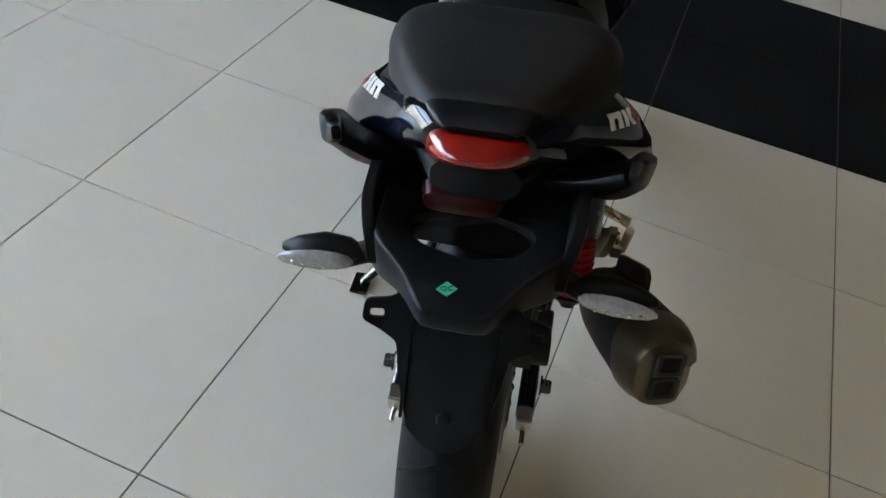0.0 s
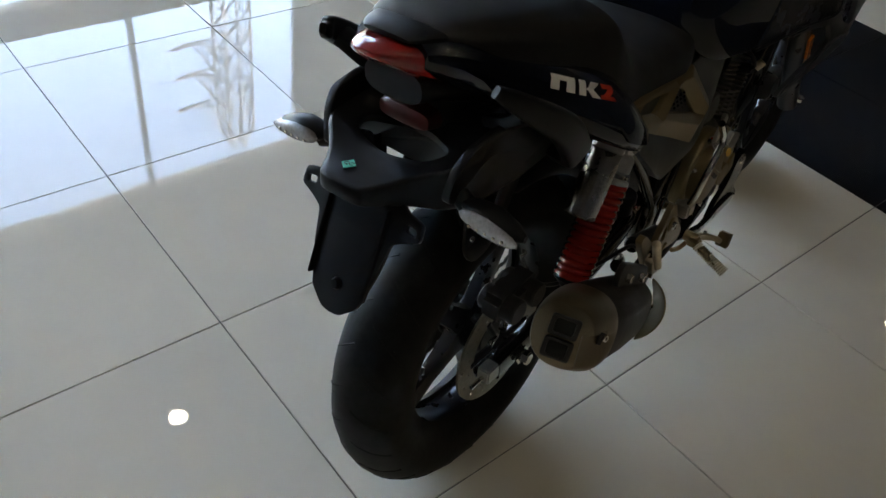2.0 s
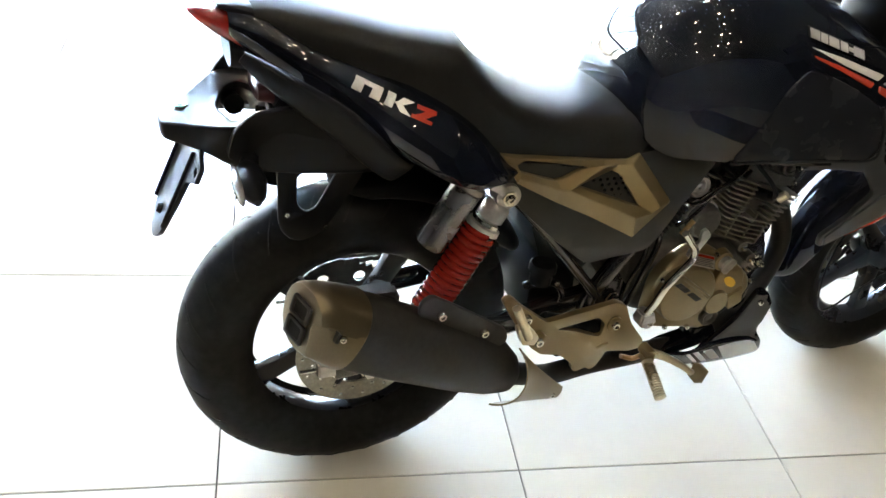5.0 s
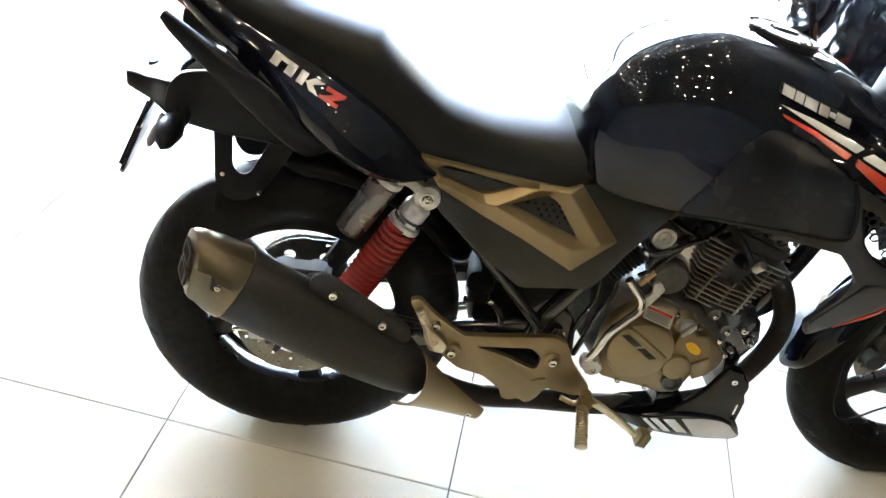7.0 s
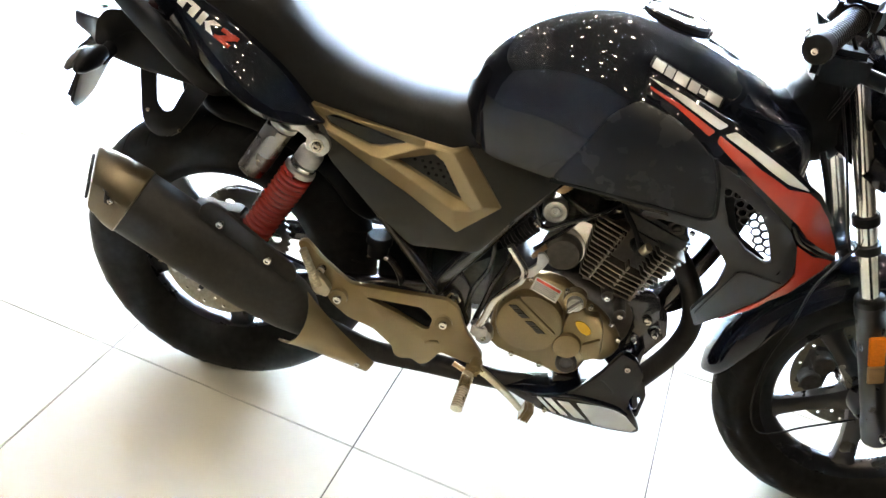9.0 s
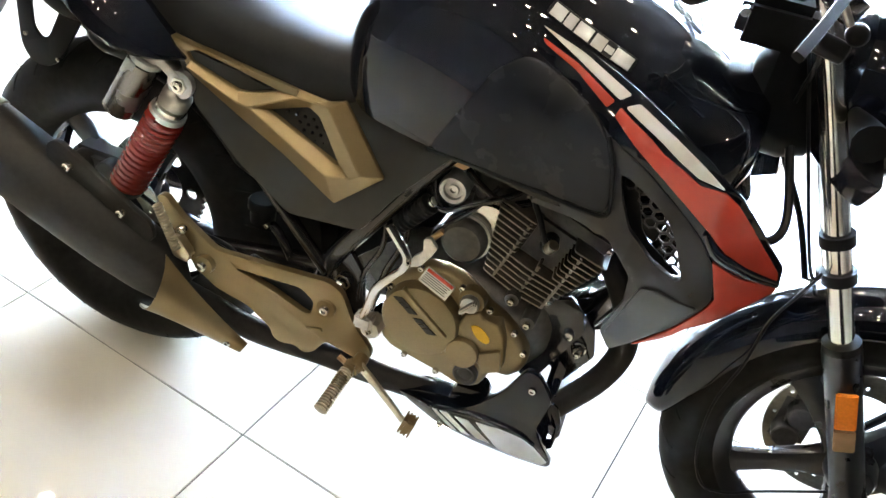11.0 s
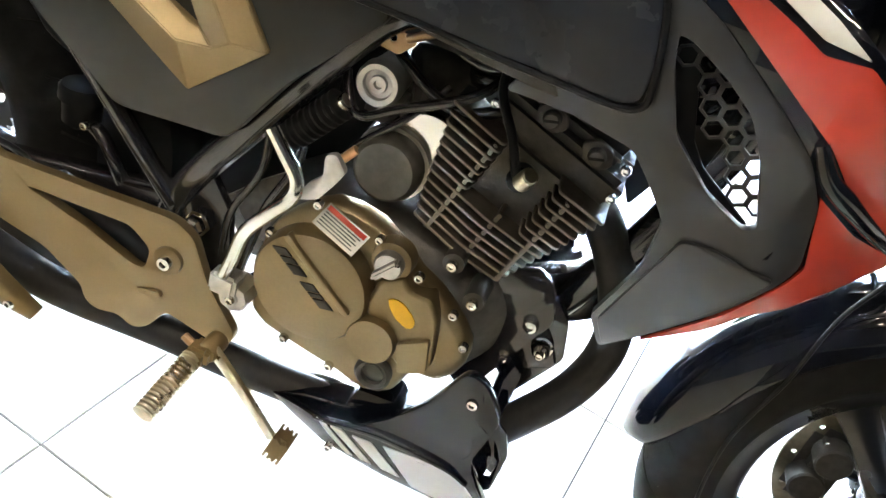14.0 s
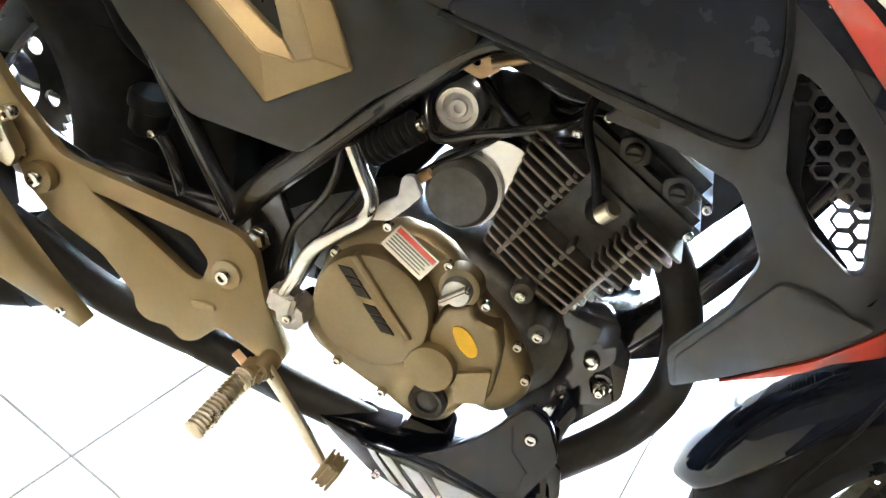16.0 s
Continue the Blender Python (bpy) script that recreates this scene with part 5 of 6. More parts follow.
# starter motor, carburettor and hoses
part("starter_motor", lathe([(0, 0.012), (0.029, 0.011), (0.033, 0.007), (0.035, 0.0), (0.035, -0.04), (0, -0.04)], side(0.650, -0.104, 0.518), 32), ENGINE, eng, "dark domed starter cover")
part("starter_ring", lathe([(0.035, -0.010), (0.039, -0.010), (0.040, -0.02), (0.035, -0.02)], side(0.650, -0.104, 0.518), 32), ALLOY, eng)
part("starter_body", lathe([(0, 0.0), (0.038, 0.0), (0.042, -0.004), (0.042, -0.15), (0, -0.15)], side(0.676, -0.088, 0.541), 28), CHROME, eng)
carb = part("carburettor", lathe([(0, 0.003), (0.004, 0.003), (0.0045, 0.008), (0.008, 0.008), (0.009, 0.005), (0.014, 0.004), (0.015, 0.009), (0.020, 0.010), (0.0225, 0.006), (0.023, -0.004), (0.021, -0.012), (0.020, -0.05), (0, -0.05)], side(0.618, -0.094, 0.593), 40), ALLOY, bike, "round alloy carburettor cap among hoses")
part("carb_body", rod((0.635, -0.05, 0.595), (0.70, -0.02, 0.61), 0.032, 20, 0.2), ENGINE, carb)
part("float_bowl", box((0.60, -0.07, 0.54), (0.65, 0.03, 0.59), 0.008), ENGINE, carb)
part("choke_plate", panel(rounded([(0.598, 0.625), (0.612, 0.648), (0.628, 0.650), (0.640, 0.638), (0.625, 0.622)], 0.004), -0.088, 0.003, 0.001, [disc(0.616, 0.636, 0.004, 10)]), COPPER, carb)
part("cable_end", rod((0.630, -0.09, 0.640), (0.668, -0.088, 0.664), 0.0045, 10), COPPER, carb)
for pts, r in (([(0.575, -0.08, 0.60), (0.605, -0.105, 0.560), (0.65, -0.11, 0.585), (0.71, -0.10, 0.62), (0.74, -0.07, 0.66)], 0.005), ([(0.60, -0.06, 0.63), (0.66, -0.09, 0.605), (0.70, -0.10, 0.598), (0.735, -0.09, 0.61)], 0.006),
               ([(0.52, -0.08, 0.62), (0.56, -0.10, 0.50), (0.54, -0.11, 0.42), (0.52, -0.10, 0.32)], 0.006), ([(0.50, -0.09, 0.60), (0.53, -0.11, 0.48), (0.505, -0.115, 0.40), (0.50, -0.1, 0.30)], 0.0045),
               ([(0.63, -0.05, 0.66), (0.70, -0.08, 0.64), (0.76, -0.07, 0.66), (0.82, -0.05, 0.69)], 0.006), ([(0.60, -0.09, 0.505), (0.62, -0.105, 0.535), (0.655, -0.10, 0.575), (0.68, -0.08, 0.61)], 0.004),
               ([(0.30, -0.085, 0.41), (0.34, -0.11, 0.43), (0.365, -0.11, 0.40), (0.37, -0.09, 0.35)], 0.008), ([(0.66, 0.02, 0.66), (0.70, -0.05, 0.62), (0.75, -0.06, 0.64)], 0.012)):
    part("hose", tube(pts, r, 10, 6), FRAME, bike)
m, l = along((0.545, -0.100, 0.506), (0.590, -0.102, 0.563))
prof = [(0, 0)]
for k in range(9):
    prof += [(0.013, l * k / 9), (0.0168, l * (k + 0.3) / 9), (0.0168, l * (k + 0.6) / 9)]
part("ribbed_boot", lathe(prof + [(0.011, l), (0, l)], m, 18), RUBBER, bike, "black ribbed rubber boot")
part("boot_screw", rod((0.587, -0.104, 0.559), (0.595, -0.106, 0.569), 0.009, 12, 0.2), CHROME, bike)
part("fitting", rod((0.598, -0.112, 0.500), (0.618, -0.112, 0.528), 0.005, 10), COPPER, bike)
part("air_box", joined(box((0.40, -0.10, 0.50), (0.555, 0.10, 0.695), 0.02), box((0.42, -0.105, 0.645), (0.80, 0.105, 0.72), 0.015)), MATTE, bike)
part("sprocket_cover", panel(smooth_loop([(0.425, 0.36), (0.45, 0.43), (0.53, 0.455), (0.60, 0.45), (0.62, 0.36), (0.58, 0.28), (0.50, 0.255), (0.44, 0.29)], 3), 0.055, 0.06, 0.012), ENGINE, eng, "dark cast cover over the front sprocket", 30)
part("inner_fender", panel(rounded([(0.34, 0.66), (0.60, 0.67), (0.62, 0.56), (0.58, 0.46), (0.50, 0.40), (0.44, 0.34), (0.36, 0.36), (0.325, 0.47)], 0.02), -0.012, 0.03, 0.006), MATTE, bike, "matte black inner panel behind the engine")
part("stand_bracket", panel(rounded([(0.40, 0.32), (0.47, 0.36), (0.55, 0.32), (0.55, 0.24), (0.45, 0.22)], 0.01), 0.075, 0.02, 0.003), FRAME, bike)
for s in (0, 1):
    o = [(0.735, 0.425), (0.828, 0.464), (0.849, 0.449), (0.862, 0.411), (0.835, 0.352), (0.803, 0.275), (0.772, 0.300), (0.790, 0.350), (0.775, 0.395)]
    bm = panel(rounded(o, 0.008), -0.076, 0.010, 0.003)
    part("engine_hanger", flip(bm) if s else bm, FRAME, bike, "black engine hanger plate bolted to the frame")
for x, z, rr in ((0.791, 0.405, 0.009), (0.840, 0.400, 0.010), (0.789, 0.344, 0.009)):
    bolt(x, -0.079, z, rr)
mc = part("brake_cylinder", rod((0.455, -0.135, 0.322), (0.315, -0.142, 0.372), 0.0155, 18, 0.3), MATTE, bike, "black rear brake master cylinder behind the foot-rest plate")
part("push_rod", rod((0.50, -0.132, 0.302), (0.45, -0.135, 0.324), 0.004, 10), CHROME, mc)
part("lock_nut", lathe([(0, 0), (0.008, 0), (0.008, 0.006), (0, 0.006)], along((0.468, -0.134, 0.317), (0.45, -0.135, 0.324))[0], 6), COPPER, mc)
part("banjo_bolt", rod((0.318, -0.150, 0.371), (0.318, -0.168, 0.371), 0.007, 12, 0.2), CHROME, mc)
part("brake_line", tube([(0.318, -0.155, 0.371), (0.28, -0.15, 0.392), (0.20, -0.13, 0.385), (0.10, -0.115, 0.40), (0.04, -0.11, 0.43)], 0.004, 8, 5), MATTE, mc)
part("battery_box", box((0.30, -0.07, 0.56), (0.42, 0.09, 0.68), 0.01), MATTE, bike)
rb = part("brake_fluid_reservoir", lathe([(0, 0), (0.020, 0), (0.021, 0.024), (0.025, 0.026), (0.025, 0.038), (0.022, 0.042), (0, 0.042)], pose(0.318, -0.105, 0.430), 24), MATTE, bike, "small black rear brake fluid reservoir")
bolt(0.338, -0.128, 0.440, 0.006, rb)

# kick lever
kl = part("kick_lever", tube([(0.528, -0.158, 0.352), (0.538, -0.165, 0.385), (0.548, -0.170, 0.428), (0.570, -0.172, 0.462), (0.586, -0.172, 0.485), (0.586, -0.170, 0.505), (0.570, -0.170, 0.525), (0.553, -0.170, 0.545)], 0.0072, 14, 6), CHROME, bike, "polished kick-start lever folded against the engine")
part("kick_arm", panel(rounded([(0.588, 0.478), (0.592, 0.497), (0.606, 0.512), (0.603, 0.533), (0.613, 0.538), (0.626, 0.524), (0.619, 0.508), (0.606, 0.486)], 0.004), -0.158, 0.008, 0.002), ALLOY, kl)
part("kick_boss", lathe([(0, 0.012), (0.006, 0.012), (0.008, 0.010), (0.016, 0.009), (0.018, 0.004), (0.018, -0.02), (0, -0.02)], side(0.544, -0.150, 0.336), 8), ALLOY, kl)
part("kick_clamp", box((0.518, -0.168, 0.338), (0.548, -0.142, 0.364), 0.004), ALLOY, kl)
bolt(0.544, -0.163, 0.336, 0.006, kl)

# ---- foot-rest plate, pedals ----
fp = [(0.190, 0.482), (0.206, 0.488), (0.232, 0.462), (0.290, 0.412), (0.380, 0.402), (0.462, 0.394), (0.488, 0.380), (0.510, 0.335), (0.552, 0.284), (0.548, 0.266), (0.525, 0.262), (0.470, 0.274), (0.452, 0.246), (0.436, 0.240), (0.420, 0.254), (0.398, 0.252), (0.384, 0.262), (0.380, 0.280), (0.340, 0.318), (0.292, 0.340), (0.262, 0.368), (0.240, 0.402), (0.205, 0.455)]
fh = [(0.318, 0.386), (0.368, 0.380), (0.422, 0.373), (0.445, 0.350), (0.442, 0.324), (0.428, 0.326), (0.378, 0.357)]
plate_y = lambda x, z: -0.206 + 0.055 * min(1, max(0, (x - 0.25) / 0.22))
fpl = part("footrest_plate", panel(rounded(fp, 0.008), 0, 0.012, 0.004, [rounded(fh, 0.008)], 3, shape=plate_y), BRONZE, bike, "bronze-painted rider and pillion foot-rest plate", 30)
for x, z in ((0.273, 0.383), (0.466, 0.345)):
    part("collar", lathe([(0, 0.008), (0.010, 0.008), (0.016, 0.006), (0.017, -0.004), (0, -0.004)], side(x, plate_y(x, z), z), 24), BRONZE, fpl)
    bolt(x, plate_y(x, z) - 0.008, z, 0.0105, fpl)
bolt(0.239, -0.211, 0.440, 0.010, fpl)
part("drilled_hole", lathe([(0, 0.001), (0.0065, 0.001), (0.008, 0.003), (0.009, 0.001), (0.009, -0.002), (0, -0.002)], side(0.462, plate_y(0.462, 0.32), 0.316), 18), MUFFLER, fpl)
part("raised_lug", panel(rounded([(0.436, 0.297), (0.462, 0.303), (0.466, 0.297), (0.440, 0.290)], 0.002), plate_y(0.45, 0.30) - 0.004, 0.006, 0.0015), BRONZE, fpl)


def knurled(a, b, r, n=9):
    m, l = along(a, b)
    prof = [(0, 0)]
    for k in range(n):
        prof += [(r * 0.76, l * k / n), (r, l * (k + 0.25) / n), (r, l * (k + 0.65) / n), (r * 0.76, l * (k + 0.88) / n)]
    return lathe(prof + [(0, l)], m, 14)


pr = part("rider_footrest", knurled((0.532, -0.198, 0.276), (0.523, -0.272, 0.248), 0.0118, 16), PEWTER, bike, "folding bronze rider foot-rest with knurled grip")
part("footrest_pivot", lathe([(0, 0.008), (0.010, 0.008), (0.012, 0.005), (0.012, -0.02), (0, -0.02)], side(0.542, -0.186, 0.282), 20), BRONZE, pr)
part("footrest_hinge", box((0.524, -0.204, 0.268), (0.548, -0.176, 0.290), 0.005), BRONZE, pr)
bp = part("brake_pedal", tube([(0.548, -0.184, 0.282), (0.572, -0.196, 0.276), (0.610, -0.208, 0.256), (0.640, -0.214, 0.234)], 0.008, 12, 5, flat=lambda t: (0.007, 0.018 - 0.006 * t)), PEWTER, bike, "warm metallic brake pedal with a ribbed pad")
part("pedal_pad", place(joined(box((-0.008, -0.012, -0.018), (0.008, 0.012, 0.015), 0.004), *[box((-0.0105 + 0.0055 * k, -0.013, -0.017), (-0.0075 + 0.0055 * k, 0.013, 0.014), 0.001) for k in range(4)]), pose(0.652, -0.218, 0.236, 0, 14, 0)), BRONZE, bp)
part("pedal_rod", tube([(0.50, -0.16, 0.262), (0.525, -0.165, 0.255), (0.535, -0.175, 0.27)], 0.005, 8, 4), COPPER, bp)
pp = part("pillion_footrest", knurled((0.206, -0.226, 0.482), (0.240, -0.226, 0.412), 0.0078, 16), PEWTER, bike, "folded warm alloy pillion foot-rest")
part("footrest_bracket", panel(rounded([(0.218, 0.430), (0.238, 0.436), (0.262, 0.408), (0.256, 0.392), (0.232, 0.396)], 0.005), -0.224, 0.016, 0.003), PEWTER, pp)
part("side_stand", tube([(0.50, 0.12, 0.27), (0.47, 0.20, 0.14), (0.44, 0.285, 0.035)], 0.011, 12, 3), FRAME, bike, "black side stand, folded out")
part("stand_foot", place(box((-0.035, -0.02, -0.005), (0.03, 0.02, 0.005), 0.002), pose(0.44, 0.29, 0.030, -5)), FRAME, bike)
part("centre_bracket", tube([(0.40, -0.09, 0.24), (0.46, -0.06, 0.215), (0.50, 0.06, 0.215)], 0.014, 12, 4), FRAME, bike)

# ---- belly pan ----
bel = [(0.600, 0.214), (0.640, 0.222), (0.690, 0.224), (0.737, 0.262), (0.772, 0.310), (0.800, 0.370), (0.822, 0.366), (0.850, 0.328), (0.843, 0.290), (0.838, 0.258), (0.862, 0.225), (0.880, 0.192), (0.872, 0.178), (0.82, 0.172), (0.75, 0.174), (0.68, 0.188), (0.63, 0.202)]
bel_y = lambda x, z: -(0.158 - 0.30 * max(0, 0.230 - z) - 0.30 * max(0, z - 0.232) * max(0, 1 - (z - 0.232) / 0.05) - 0.25 * max(0, 0.68 - x))
for i, ob in enumerate(both("belly_pan", lambda: panel(rounded(bel, 0.010), 0, 0.012, 0.004, shape=bel_y, cells=0.02), GLOSS, "glossy black belly pan with silver slashes")):
    for a, w in ((0.672, 0.008), (0.690, 0.013), (0.716, 0.022)):
        bm = panel([(a - 0.006, 0.228), (a + w - 0.006, 0.230), (a + w + 0.036, 0.188), (a + 0.036, 0.188)], 0, 0.002, 0, shape=lambda x, z: bel_y(x, z) - 0.0015, cells=0.015)
        part("silver_slash", flip(bm) if i else bm, GREY, ob)
    bm = panel([(0.746, 0.233), (0.790, 0.237), (0.822, 0.236), (0.842, 0.228), (0.872, 0.196), (0.866, 0.184), (0.82, 0.178), (0.790, 0.180)], 0, 0.002, 0, shape=lambda x, z: bel_y(x, z) - 0.0015, cells=0.015)
    part("silver_slash", flip(bm) if i else bm, GREY, ob)
    bm = tube([(x, bel_y(x, z) - 0.001, z) for x, z in ((0.662, 0.224), (0.695, 0.236), (0.735, 0.243), (0.783, 0.243), (0.820, 0.240), (0.844, 0.231))], lambda t: 0.0025 + 0.003 * math.sin(math.pi * t), 10, 5)
    part("ledge", flip(bm) if i else bm, GLOSS, ob)
    bm = panel(rounded([(0.600, 0.212), (0.640, 0.230), (0.690, 0.240), (0.696, 0.268), (0.738, 0.272), (0.750, 0.255), (0.745, 0.230), (0.66, 0.210)], 0.004), -0.132, 0.04, 0.004)
    part("inner_step", flip(bm) if i else bm, GLOSS, ob)
    bm = panel(rounded([(0.832, 0.245), (0.848, 0.300), (0.862, 0.292), (0.874, 0.262), (0.872, 0.207), (0.855, 0.194), (0.836, 0.22)], 0.005), -0.126, 0.004, 0.001, [rounded([(0.859, 0.220), (0.8655, 0.223), (0.867, 0.250), (0.8605, 0.255)], 0.002)])
    part("slotted_flange", flip(bm) if i else bm, GLOSS, ob)
    if not i:
        bolt(0.816, -0.156, 0.336, 0.008, ob)
        bolt(0.690, -0.164, 0.203, 0.006, ob)
part("belly_front", panel(rounded([(0.83, 0.36), (0.853, 0.34), (0.852, 0.25), (0.88, 0.20), (0.872, 0.19), (0.85, 0.2), (0.83, 0.27)], 0.006), -0.085, 0.17, 0.004), GLOSS, bike)

# ---- fork, front brake, handlebar ----
for s in (-1, 1):
    top, mid, low = Vector((0.985, s * 0.098, 0.985)), Vector((1.188, s * 0.098, 0.540)), Vector((1.317, s * 0.098, 0.275))
    mid = top + (low - top) * 0.62
    ft = part("fork_leg", rod(top, mid, 0.0165, 24), CHROME, bike, "chrome fork tube over a black slider")
    m, l = along(top + (low - top) * 0.605, low)
    part("slider", lathe([(0.017, 0), (0.024, 0.001), (0.026, 0.01), (0.026, 0.03), (0.0245, 0.034), (0.0245, l - 0.05), (0.027, l - 0.03), (0.026, l + 0.012), (0, l + 0.016)], m, 28), RIM, ft)
    part("dust_seal", lathe([(0.0165, -0.006), (0.025, -0.004), (0.0255, 0.008), (0.017, 0.009)], m, 24), RUBBER, ft)
    part("reflector", place(box((-0.014, -0.003, 0.0), (0.014, 0.004, 0.062), 0.002), Matrix.Translation(top + (low - top) * 0.684 + Vector((0.004, s * 0.028, 0))) @ Matrix(((0.937, 0, 0.35, 0), (0, 1, 0, 0), (0.35, 0, -0.937, 0), (0, 0, 0, 1)))), AMBER, ft, "amber side reflector")
    part("reflector_foot", place(box((-0.014, -0.004, 0.062), (0.014, 0.003, 0.10), 0.002), Matrix.Translation(top + (low - top) * 0.684 + Vector((0.004, s * 0.028, 0))) @ Matrix(((0.937, 0, 0.35, 0), (0, 1, 0, 0), (0.35, 0, -0.937, 0), (0, 0, 0, 1)))), COPPER, ft)
    if s < 0:
        bolt(1.317, s * 0.128, 0.292, 0.013, ft)
        for k in (0.40, 0.47):
            c = top + (low - top) * k
            part("cable_clip", lathe([(0.0168, -0.008), (0.022, -0.008), (0.022, 0.008), (0.0168, 0.008)], along(c, low)[0], 20), MATTE, ft)
for k, z0 in ((0.02, 0.03), (0.30, 0.035)):
    c = Vector((0.985, 0, 0.985)) + Vector((0.345, 0, -0.71)) * k
    part("fork_clamp", place(sheet(rounded([(-0.05, -0.06), (0.0, -0.13), (0.035, -0.13), (0.05, -0.06), (0.05, 0.06), (0.035, 0.13), (0.0, 0.13), (-0.05, 0.06)], 0.02), z0, 0.004), Matrix.Translation(c) @ pose(-0.005, 0, 0, 0, 25, 0)), FRAME, bike, "black fork clamp")
part("steering_head", rod((0.965, 0, 0.965), (1.055, 0, 0.77), 0.03, 24), FRAME, bike)
hb_ = part("handlebar", tube([(0.850, -0.370, 1.012), (0.895, -0.30, 1.030), (0.955, -0.18, 1.050), (0.975, -0.10, 1.045), (0.98, 0, 1.04), (0.975, 0.10, 1.045), (0.955, 0.18, 1.050), (0.895, 0.30, 1.030), (0.850, 0.370, 1.012)], 0.011, 14, 6), FRAME, bike, "black handlebar with rubber grips, lever and switches")
for s in (-1, 1):
    a, b = Vector((0.852, s * 0.366, 1.014)), Vector((0.912, s * 0.268, 1.036))
    m, l = along(a, b)
    prof = [(0, 0)]
    for k in range(20):
        prof += [(0.0160, l * k / 20), (0.0166, l * (k + 0.15) / 20), (0.0166, l * (k + 0.85) / 20)]
    g = part("grip", lathe(prof + [(0.020, l * 0.97), (0.020, l), (0, l)], m, 24), RUBBER, hb_)
    part("bar_end", lathe([(0, -0.016), (0.013, -0.016), (0.0185, -0.012), (0.0195, 0.0), (0.0165, 0.004), (0, 0.004)], m, 24), RUBBER, g)
    bolt(0, 0, 0, 0.006, g, m=m @ pose(0, 0, -0.016, 180))
    part("switch_housing", place(box((-0.028, -0.022, 0), (0.028, 0.022, 0.05), 0.008), Matrix.Translation(b) @ along(a, b)[0].to_3x3().to_4x4()), MATTE, hb_)
    part("lever", tube([(0.955, s * 0.215, 1.030), (0.985, s * 0.24, 1.020), (0.972, s * 0.30, 1.000), (0.950, s * 0.37, 0.975)], 0.006, 10, 5, flat=(0.011, 0.008)), MATTE, hb_)
    part("lever_perch", box((0.935, s * 0.205 - 0.02, 1.012), (0.985, s * 0.205 + 0.02, 1.048), 0.008), MATTE, hb_)
    part("mirror_boss", rod((0.955, s * 0.195, 1.04), (0.950, s * 0.195, 1.085), 0.008, 12), CHROME, hb_)
part("master_cylinder", joined(box((0.900, -0.225, 0.935), (0.978, -0.170, 0.985), 0.010), rod((0.965, -0.20, 0.955), (1.015, -0.20, 0.945), 0.012, 16, 0.2)), MATTE, hb_, "black brake master cylinder below the bar")
part("lever_link", tube([(0.968, -0.205, 1.018), (0.982, -0.205, 1.004), (0.994, -0.205, 0.990), (1.006, -0.205, 0.975)], 0.0045, 10, 4), ALLOY, hb_, "bare bent metal lever link")
part("link_joint", lathe([(0, 0.012), (0.007, 0.010), (0.0115, 0.004), (0.0115, -0.006), (0, -0.010)], side(1.016, -0.205, 0.968), 18), MATTE, hb_)
part("clamp_screw", lathe([(0, 0.008), (0.005, 0.008), (0.006, 0.0), (0, 0.0)], side(0.905, -0.226, 0.968), 12), CHROME, hb_)
part("head_cowl", loft([oval(x, w, t, b, 24, 3) for x, w, t, b in ((0.95, 0.04, 0.88, 0.78), (0.97, 0.06, 0.93, 0.75), (1.02, 0.06, 0.93, 0.75), (1.05, 0.05, 0.91, 0.76))]), MATTE, bike, "matte black housing round the steering head")
part("bar_clamp", box((0.955, -0.05, 1.01), (1.0, 0.05, 1.065), 0.008), FRAME, bike)
part("headlight", loft([oval(x, w, t, b, 28, 2.6) for x, w, t, b in ((1.03, 0.06, 0.93, 0.80), (1.06, 0.095, 0.96, 0.77), (1.12, 0.105, 0.965, 0.765), (1.16, 0.10, 0.95, 0.775), (1.185, 0.085, 0.93, 0.80))]), GLOSS, bike, "black headlight shell ahead of the fork")
part("instrument_pod", loft([oval(x, w, t, b, 24, 3) for x, w, t, b in ((1.02, 0.07, 1.06, 1.03), (1.04, 0.085, 1.085, 1.02), (1.08, 0.085, 1.10, 1.03), (1.10, 0.07, 1.10, 1.05))]), MATTE, bike)
for s in (-1, 1):
    part("front_turn_signal", tube([(1.07, s * 0.10, 0.86), (1.075, s * 0.14, 0.86), (1.08, s * 0.19, 0.86)], lambda t: 0.008 + 0.014 * t, 12, 4), MATTE, bike)
part("front_caliper", joined(box((1.205, 0.045, 0.235), (1.262, 0.098, 0.345), 0.012), rod((1.225, 0.03, 0.27), (1.225, 0.10, 0.27), 0.022, 16), rod((1.235, 0.03, 0.315), (1.235, 0.10, 0.315), 0.022, 16)), ENGINE, bike, "cast front brake caliper")
part("rear_caliper", joined(box((-0.055, -0.105, 0.395), (0.055, -0.055, 0.445), 0.01), rod((-0.028, -0.12, 0.420), (-0.028, -0.05, 0.420), 0.022, 16), rod((0.028, -0.12, 0.420), (0.028, -0.05, 0.420), 0.022, 16)), MUFFLER, bike, "dark cast rear brake caliper")
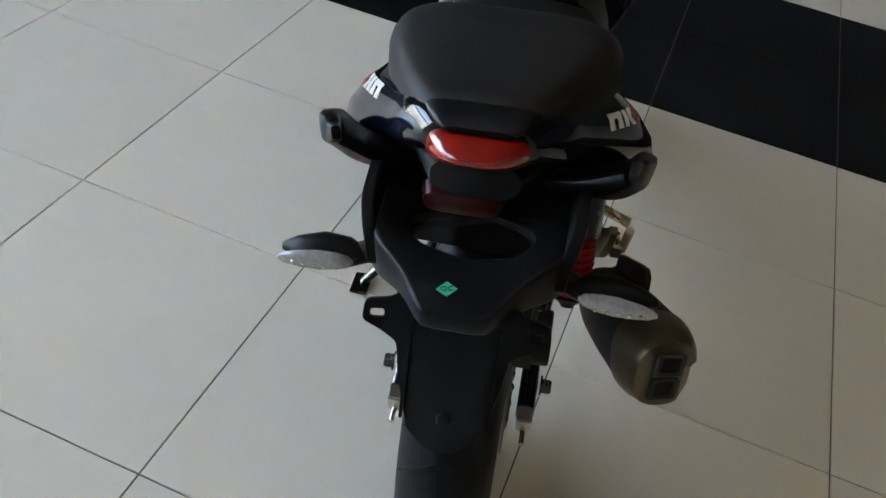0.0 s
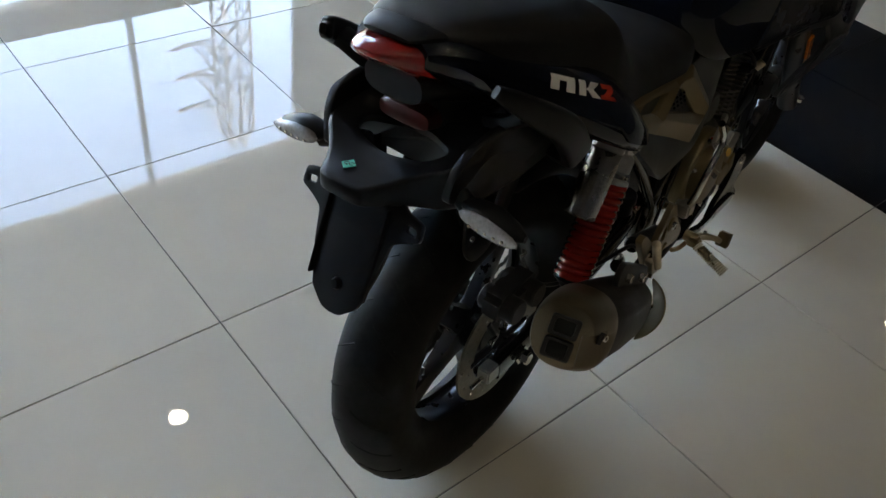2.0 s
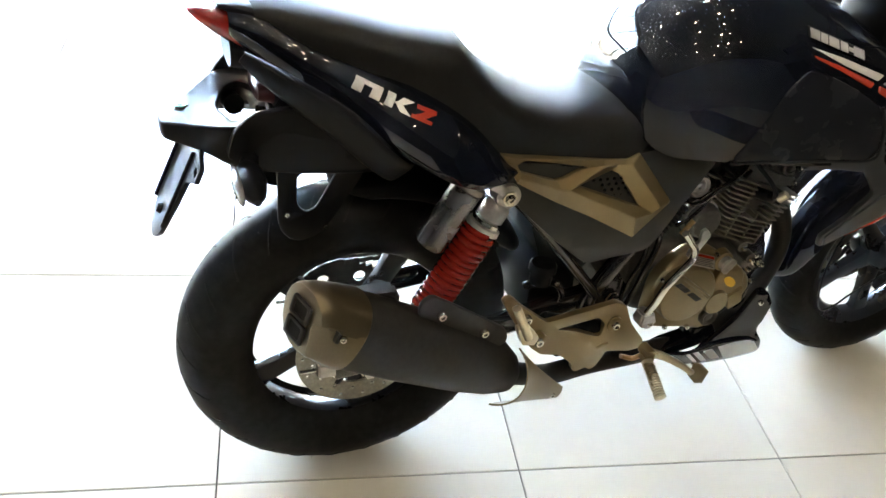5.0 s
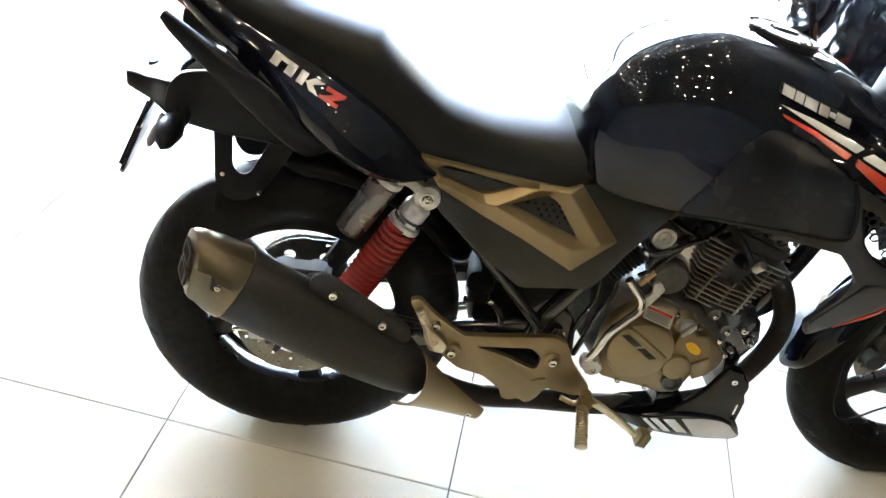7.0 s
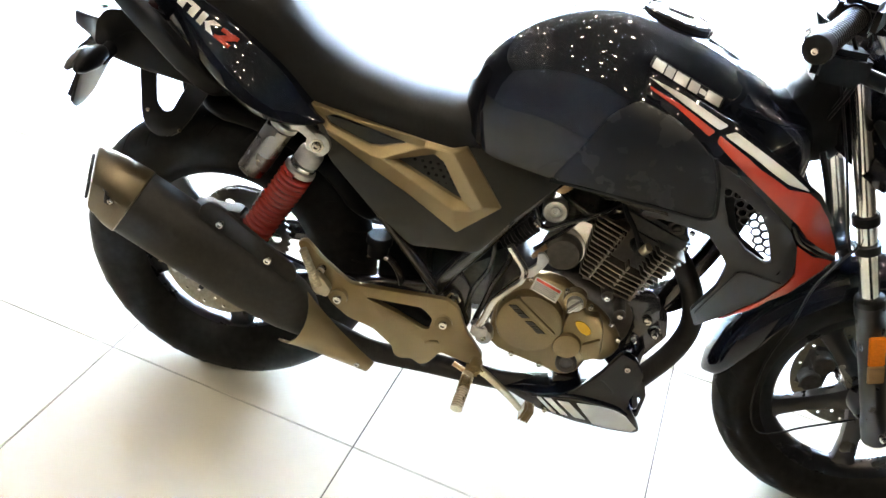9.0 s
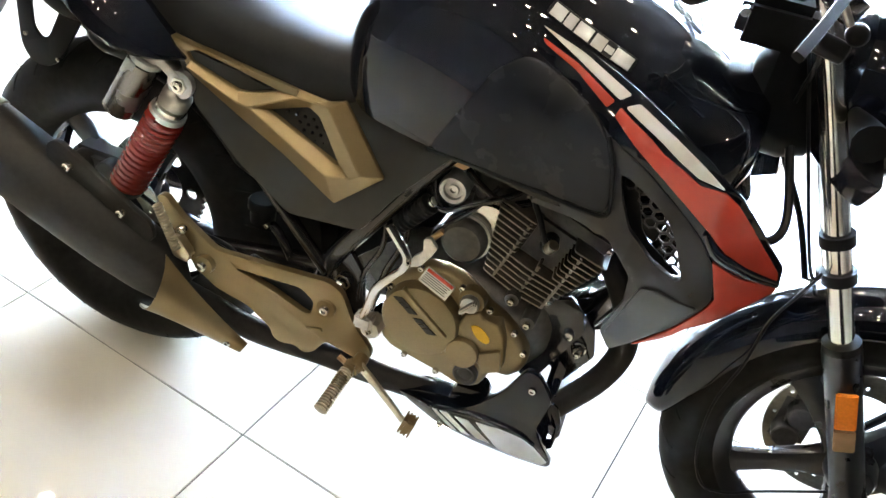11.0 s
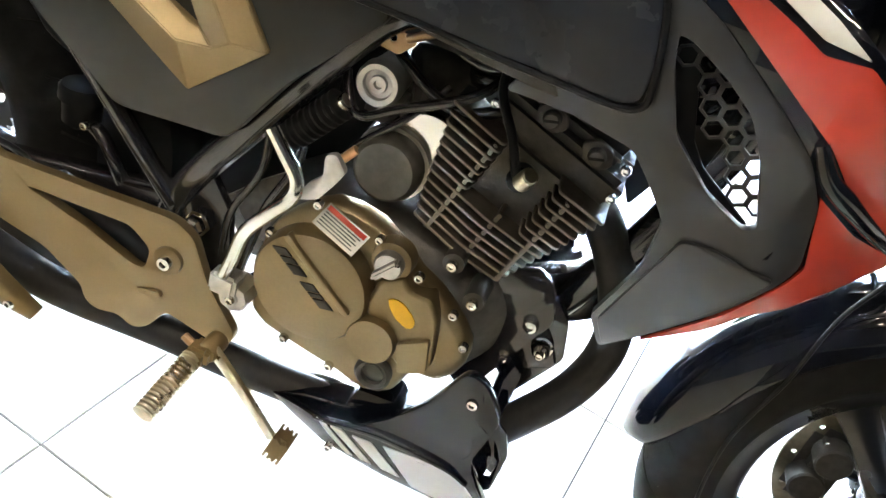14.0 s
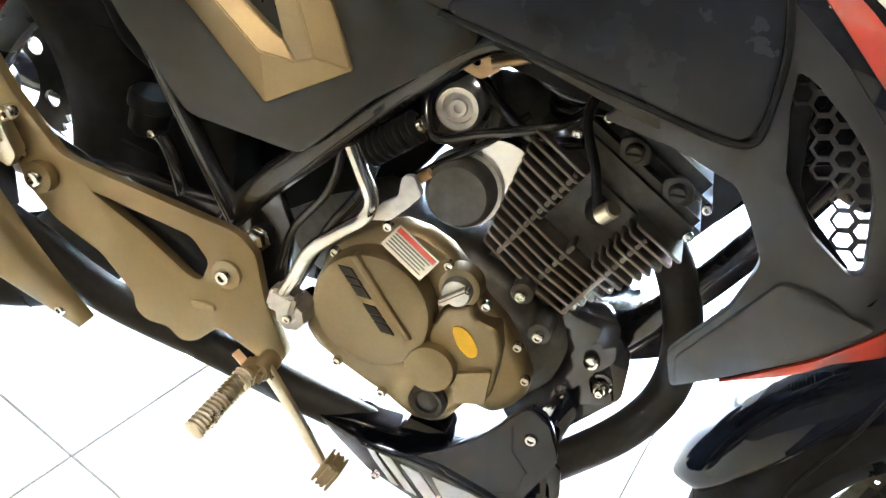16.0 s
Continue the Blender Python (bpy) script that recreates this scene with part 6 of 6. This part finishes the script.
for pts, r in (([(0.99, -0.06, 0.93), (1.04, -0.115, 0.80), (1.10, -0.125, 0.66), (1.116, -0.118, 0.655), (1.111, -0.09, 0.603), (1.094, -0.085, 0.543), (1.090, -0.08, 0.46), (1.078, -0.072, 0.36), (1.090, -0.07, 0.255), (1.120, -0.07, 0.198), (1.160, -0.07, 0.202), (1.198, -0.07, 0.228), (1.285, -0.07, 0.277)], 0.0023), ([(1.00, 0.06, 0.93), (1.03, 0.10, 0.75), (1.12, 0.11, 0.60), (1.22, 0.09, 0.38)], 0.005),
               ([(0.955, -0.20, 1.03), (1.0, -0.12, 0.97), (1.01, -0.06, 0.86), (0.97, -0.03, 0.80)], 0.003), ([(0.93, -0.23, 1.01), (1.0, -0.13, 0.93), (1.01, -0.05, 0.83)], 0.003), ([(1.02, -0.03, 0.80), (1.05, -0.12, 0.70), (1.00, -0.13, 0.68), (0.95, -0.06, 0.70)], 0.006)):
    part("cable", tube(pts, r, 8, 8), MATTE, bike)


# ---- motorcycles parked across the black strip ----
for x, y, yaw in ((3.50, 3.31, 205), (3.42, 5.31, 205)):
    other = copy_thing(bike, pose(x, y, 0, -5.5, 0, yaw))
    other.name = "parked_motorcycle"
    tagged(other, "dark motorcycle with pale alloy wheels parked beside the black strip", "motorcycle", "parked motorcycles")
    for o in other.children_recursive:
        if o.name.split(".")[0] in ("rear_wheel", "front_wheel", "spoke", "hub"):
            o.material_slots[0].link = "OBJECT"
            o.material_slots[0].material = PALE_RIM


# ---- floor tiles: the near ones singly, the rest joined ----
def tile_mesh(name, mat):
    bm = box((JOINT / 2, JOINT / 2, -0.010), (PITCH - JOINT / 2, PITCH - JOINT / 2, 0.0), 0)
    bmesh.ops.bevel(bm, geom=[e for e in bm.edges if all(v.co.z > -0.001 for v in e.verts)], offset=0.0008, segments=1, affect="EDGES")
    me = bpy.data.meshes.new(name)
    bm.to_mesh(me)
    bm.free()
    me.materials.append(mat)
    return me


PALE_TILE, NIGHT_TILE = tile_mesh("tile", TILE), tile_mesh("black_tile", BLACK_TILE)
far = {False: [], True: []}
for i in range(-13, 15):
    for j in range(-12, 12):
        black = i in (3, 4)
        if (-5 <= i <= 6 and -4 <= j <= 8):
            shared("tile", NIGHT_TILE if black else PALE_TILE, floor, pose(i * PITCH, j * PITCH, 0))
        else:
            far[black].append((i * PITCH, j * PITCH))
for black, spots in far.items():
    vs, fs = [], []
    g = JOINT / 2
    for x, y in spots:
        n = len(vs)
        x1, y1 = min(x + PITCH, 9) - g, min(y + PITCH, WALL_Y) - g
        vs += [(x + g, y + g, 0), (x1, y + g, 0), (x1, y1, 0), (x + g, y1, 0), (x + g, y + g, -0.01), (x1, y + g, -0.01), (x1, y1, -0.01), (x + g, y1, -0.01)]
        fs += [(n, n + 1, n + 2, n + 3), (n, n + 4, n + 5, n + 1), (n + 1, n + 5, n + 6, n + 2), (n + 2, n + 6, n + 7, n + 3), (n + 3, n + 7, n + 4, n)]
    me = bpy.data.meshes.new("far_tiles")
    me.from_pydata(vs, [], fs)
    me.materials.append(BLACK_TILE if black else TILE)
    ob = new("far_tiles", me)
    ob.parent = floor
    tagged(ob, "glossy black tiles" if black else "", kind="stuff")
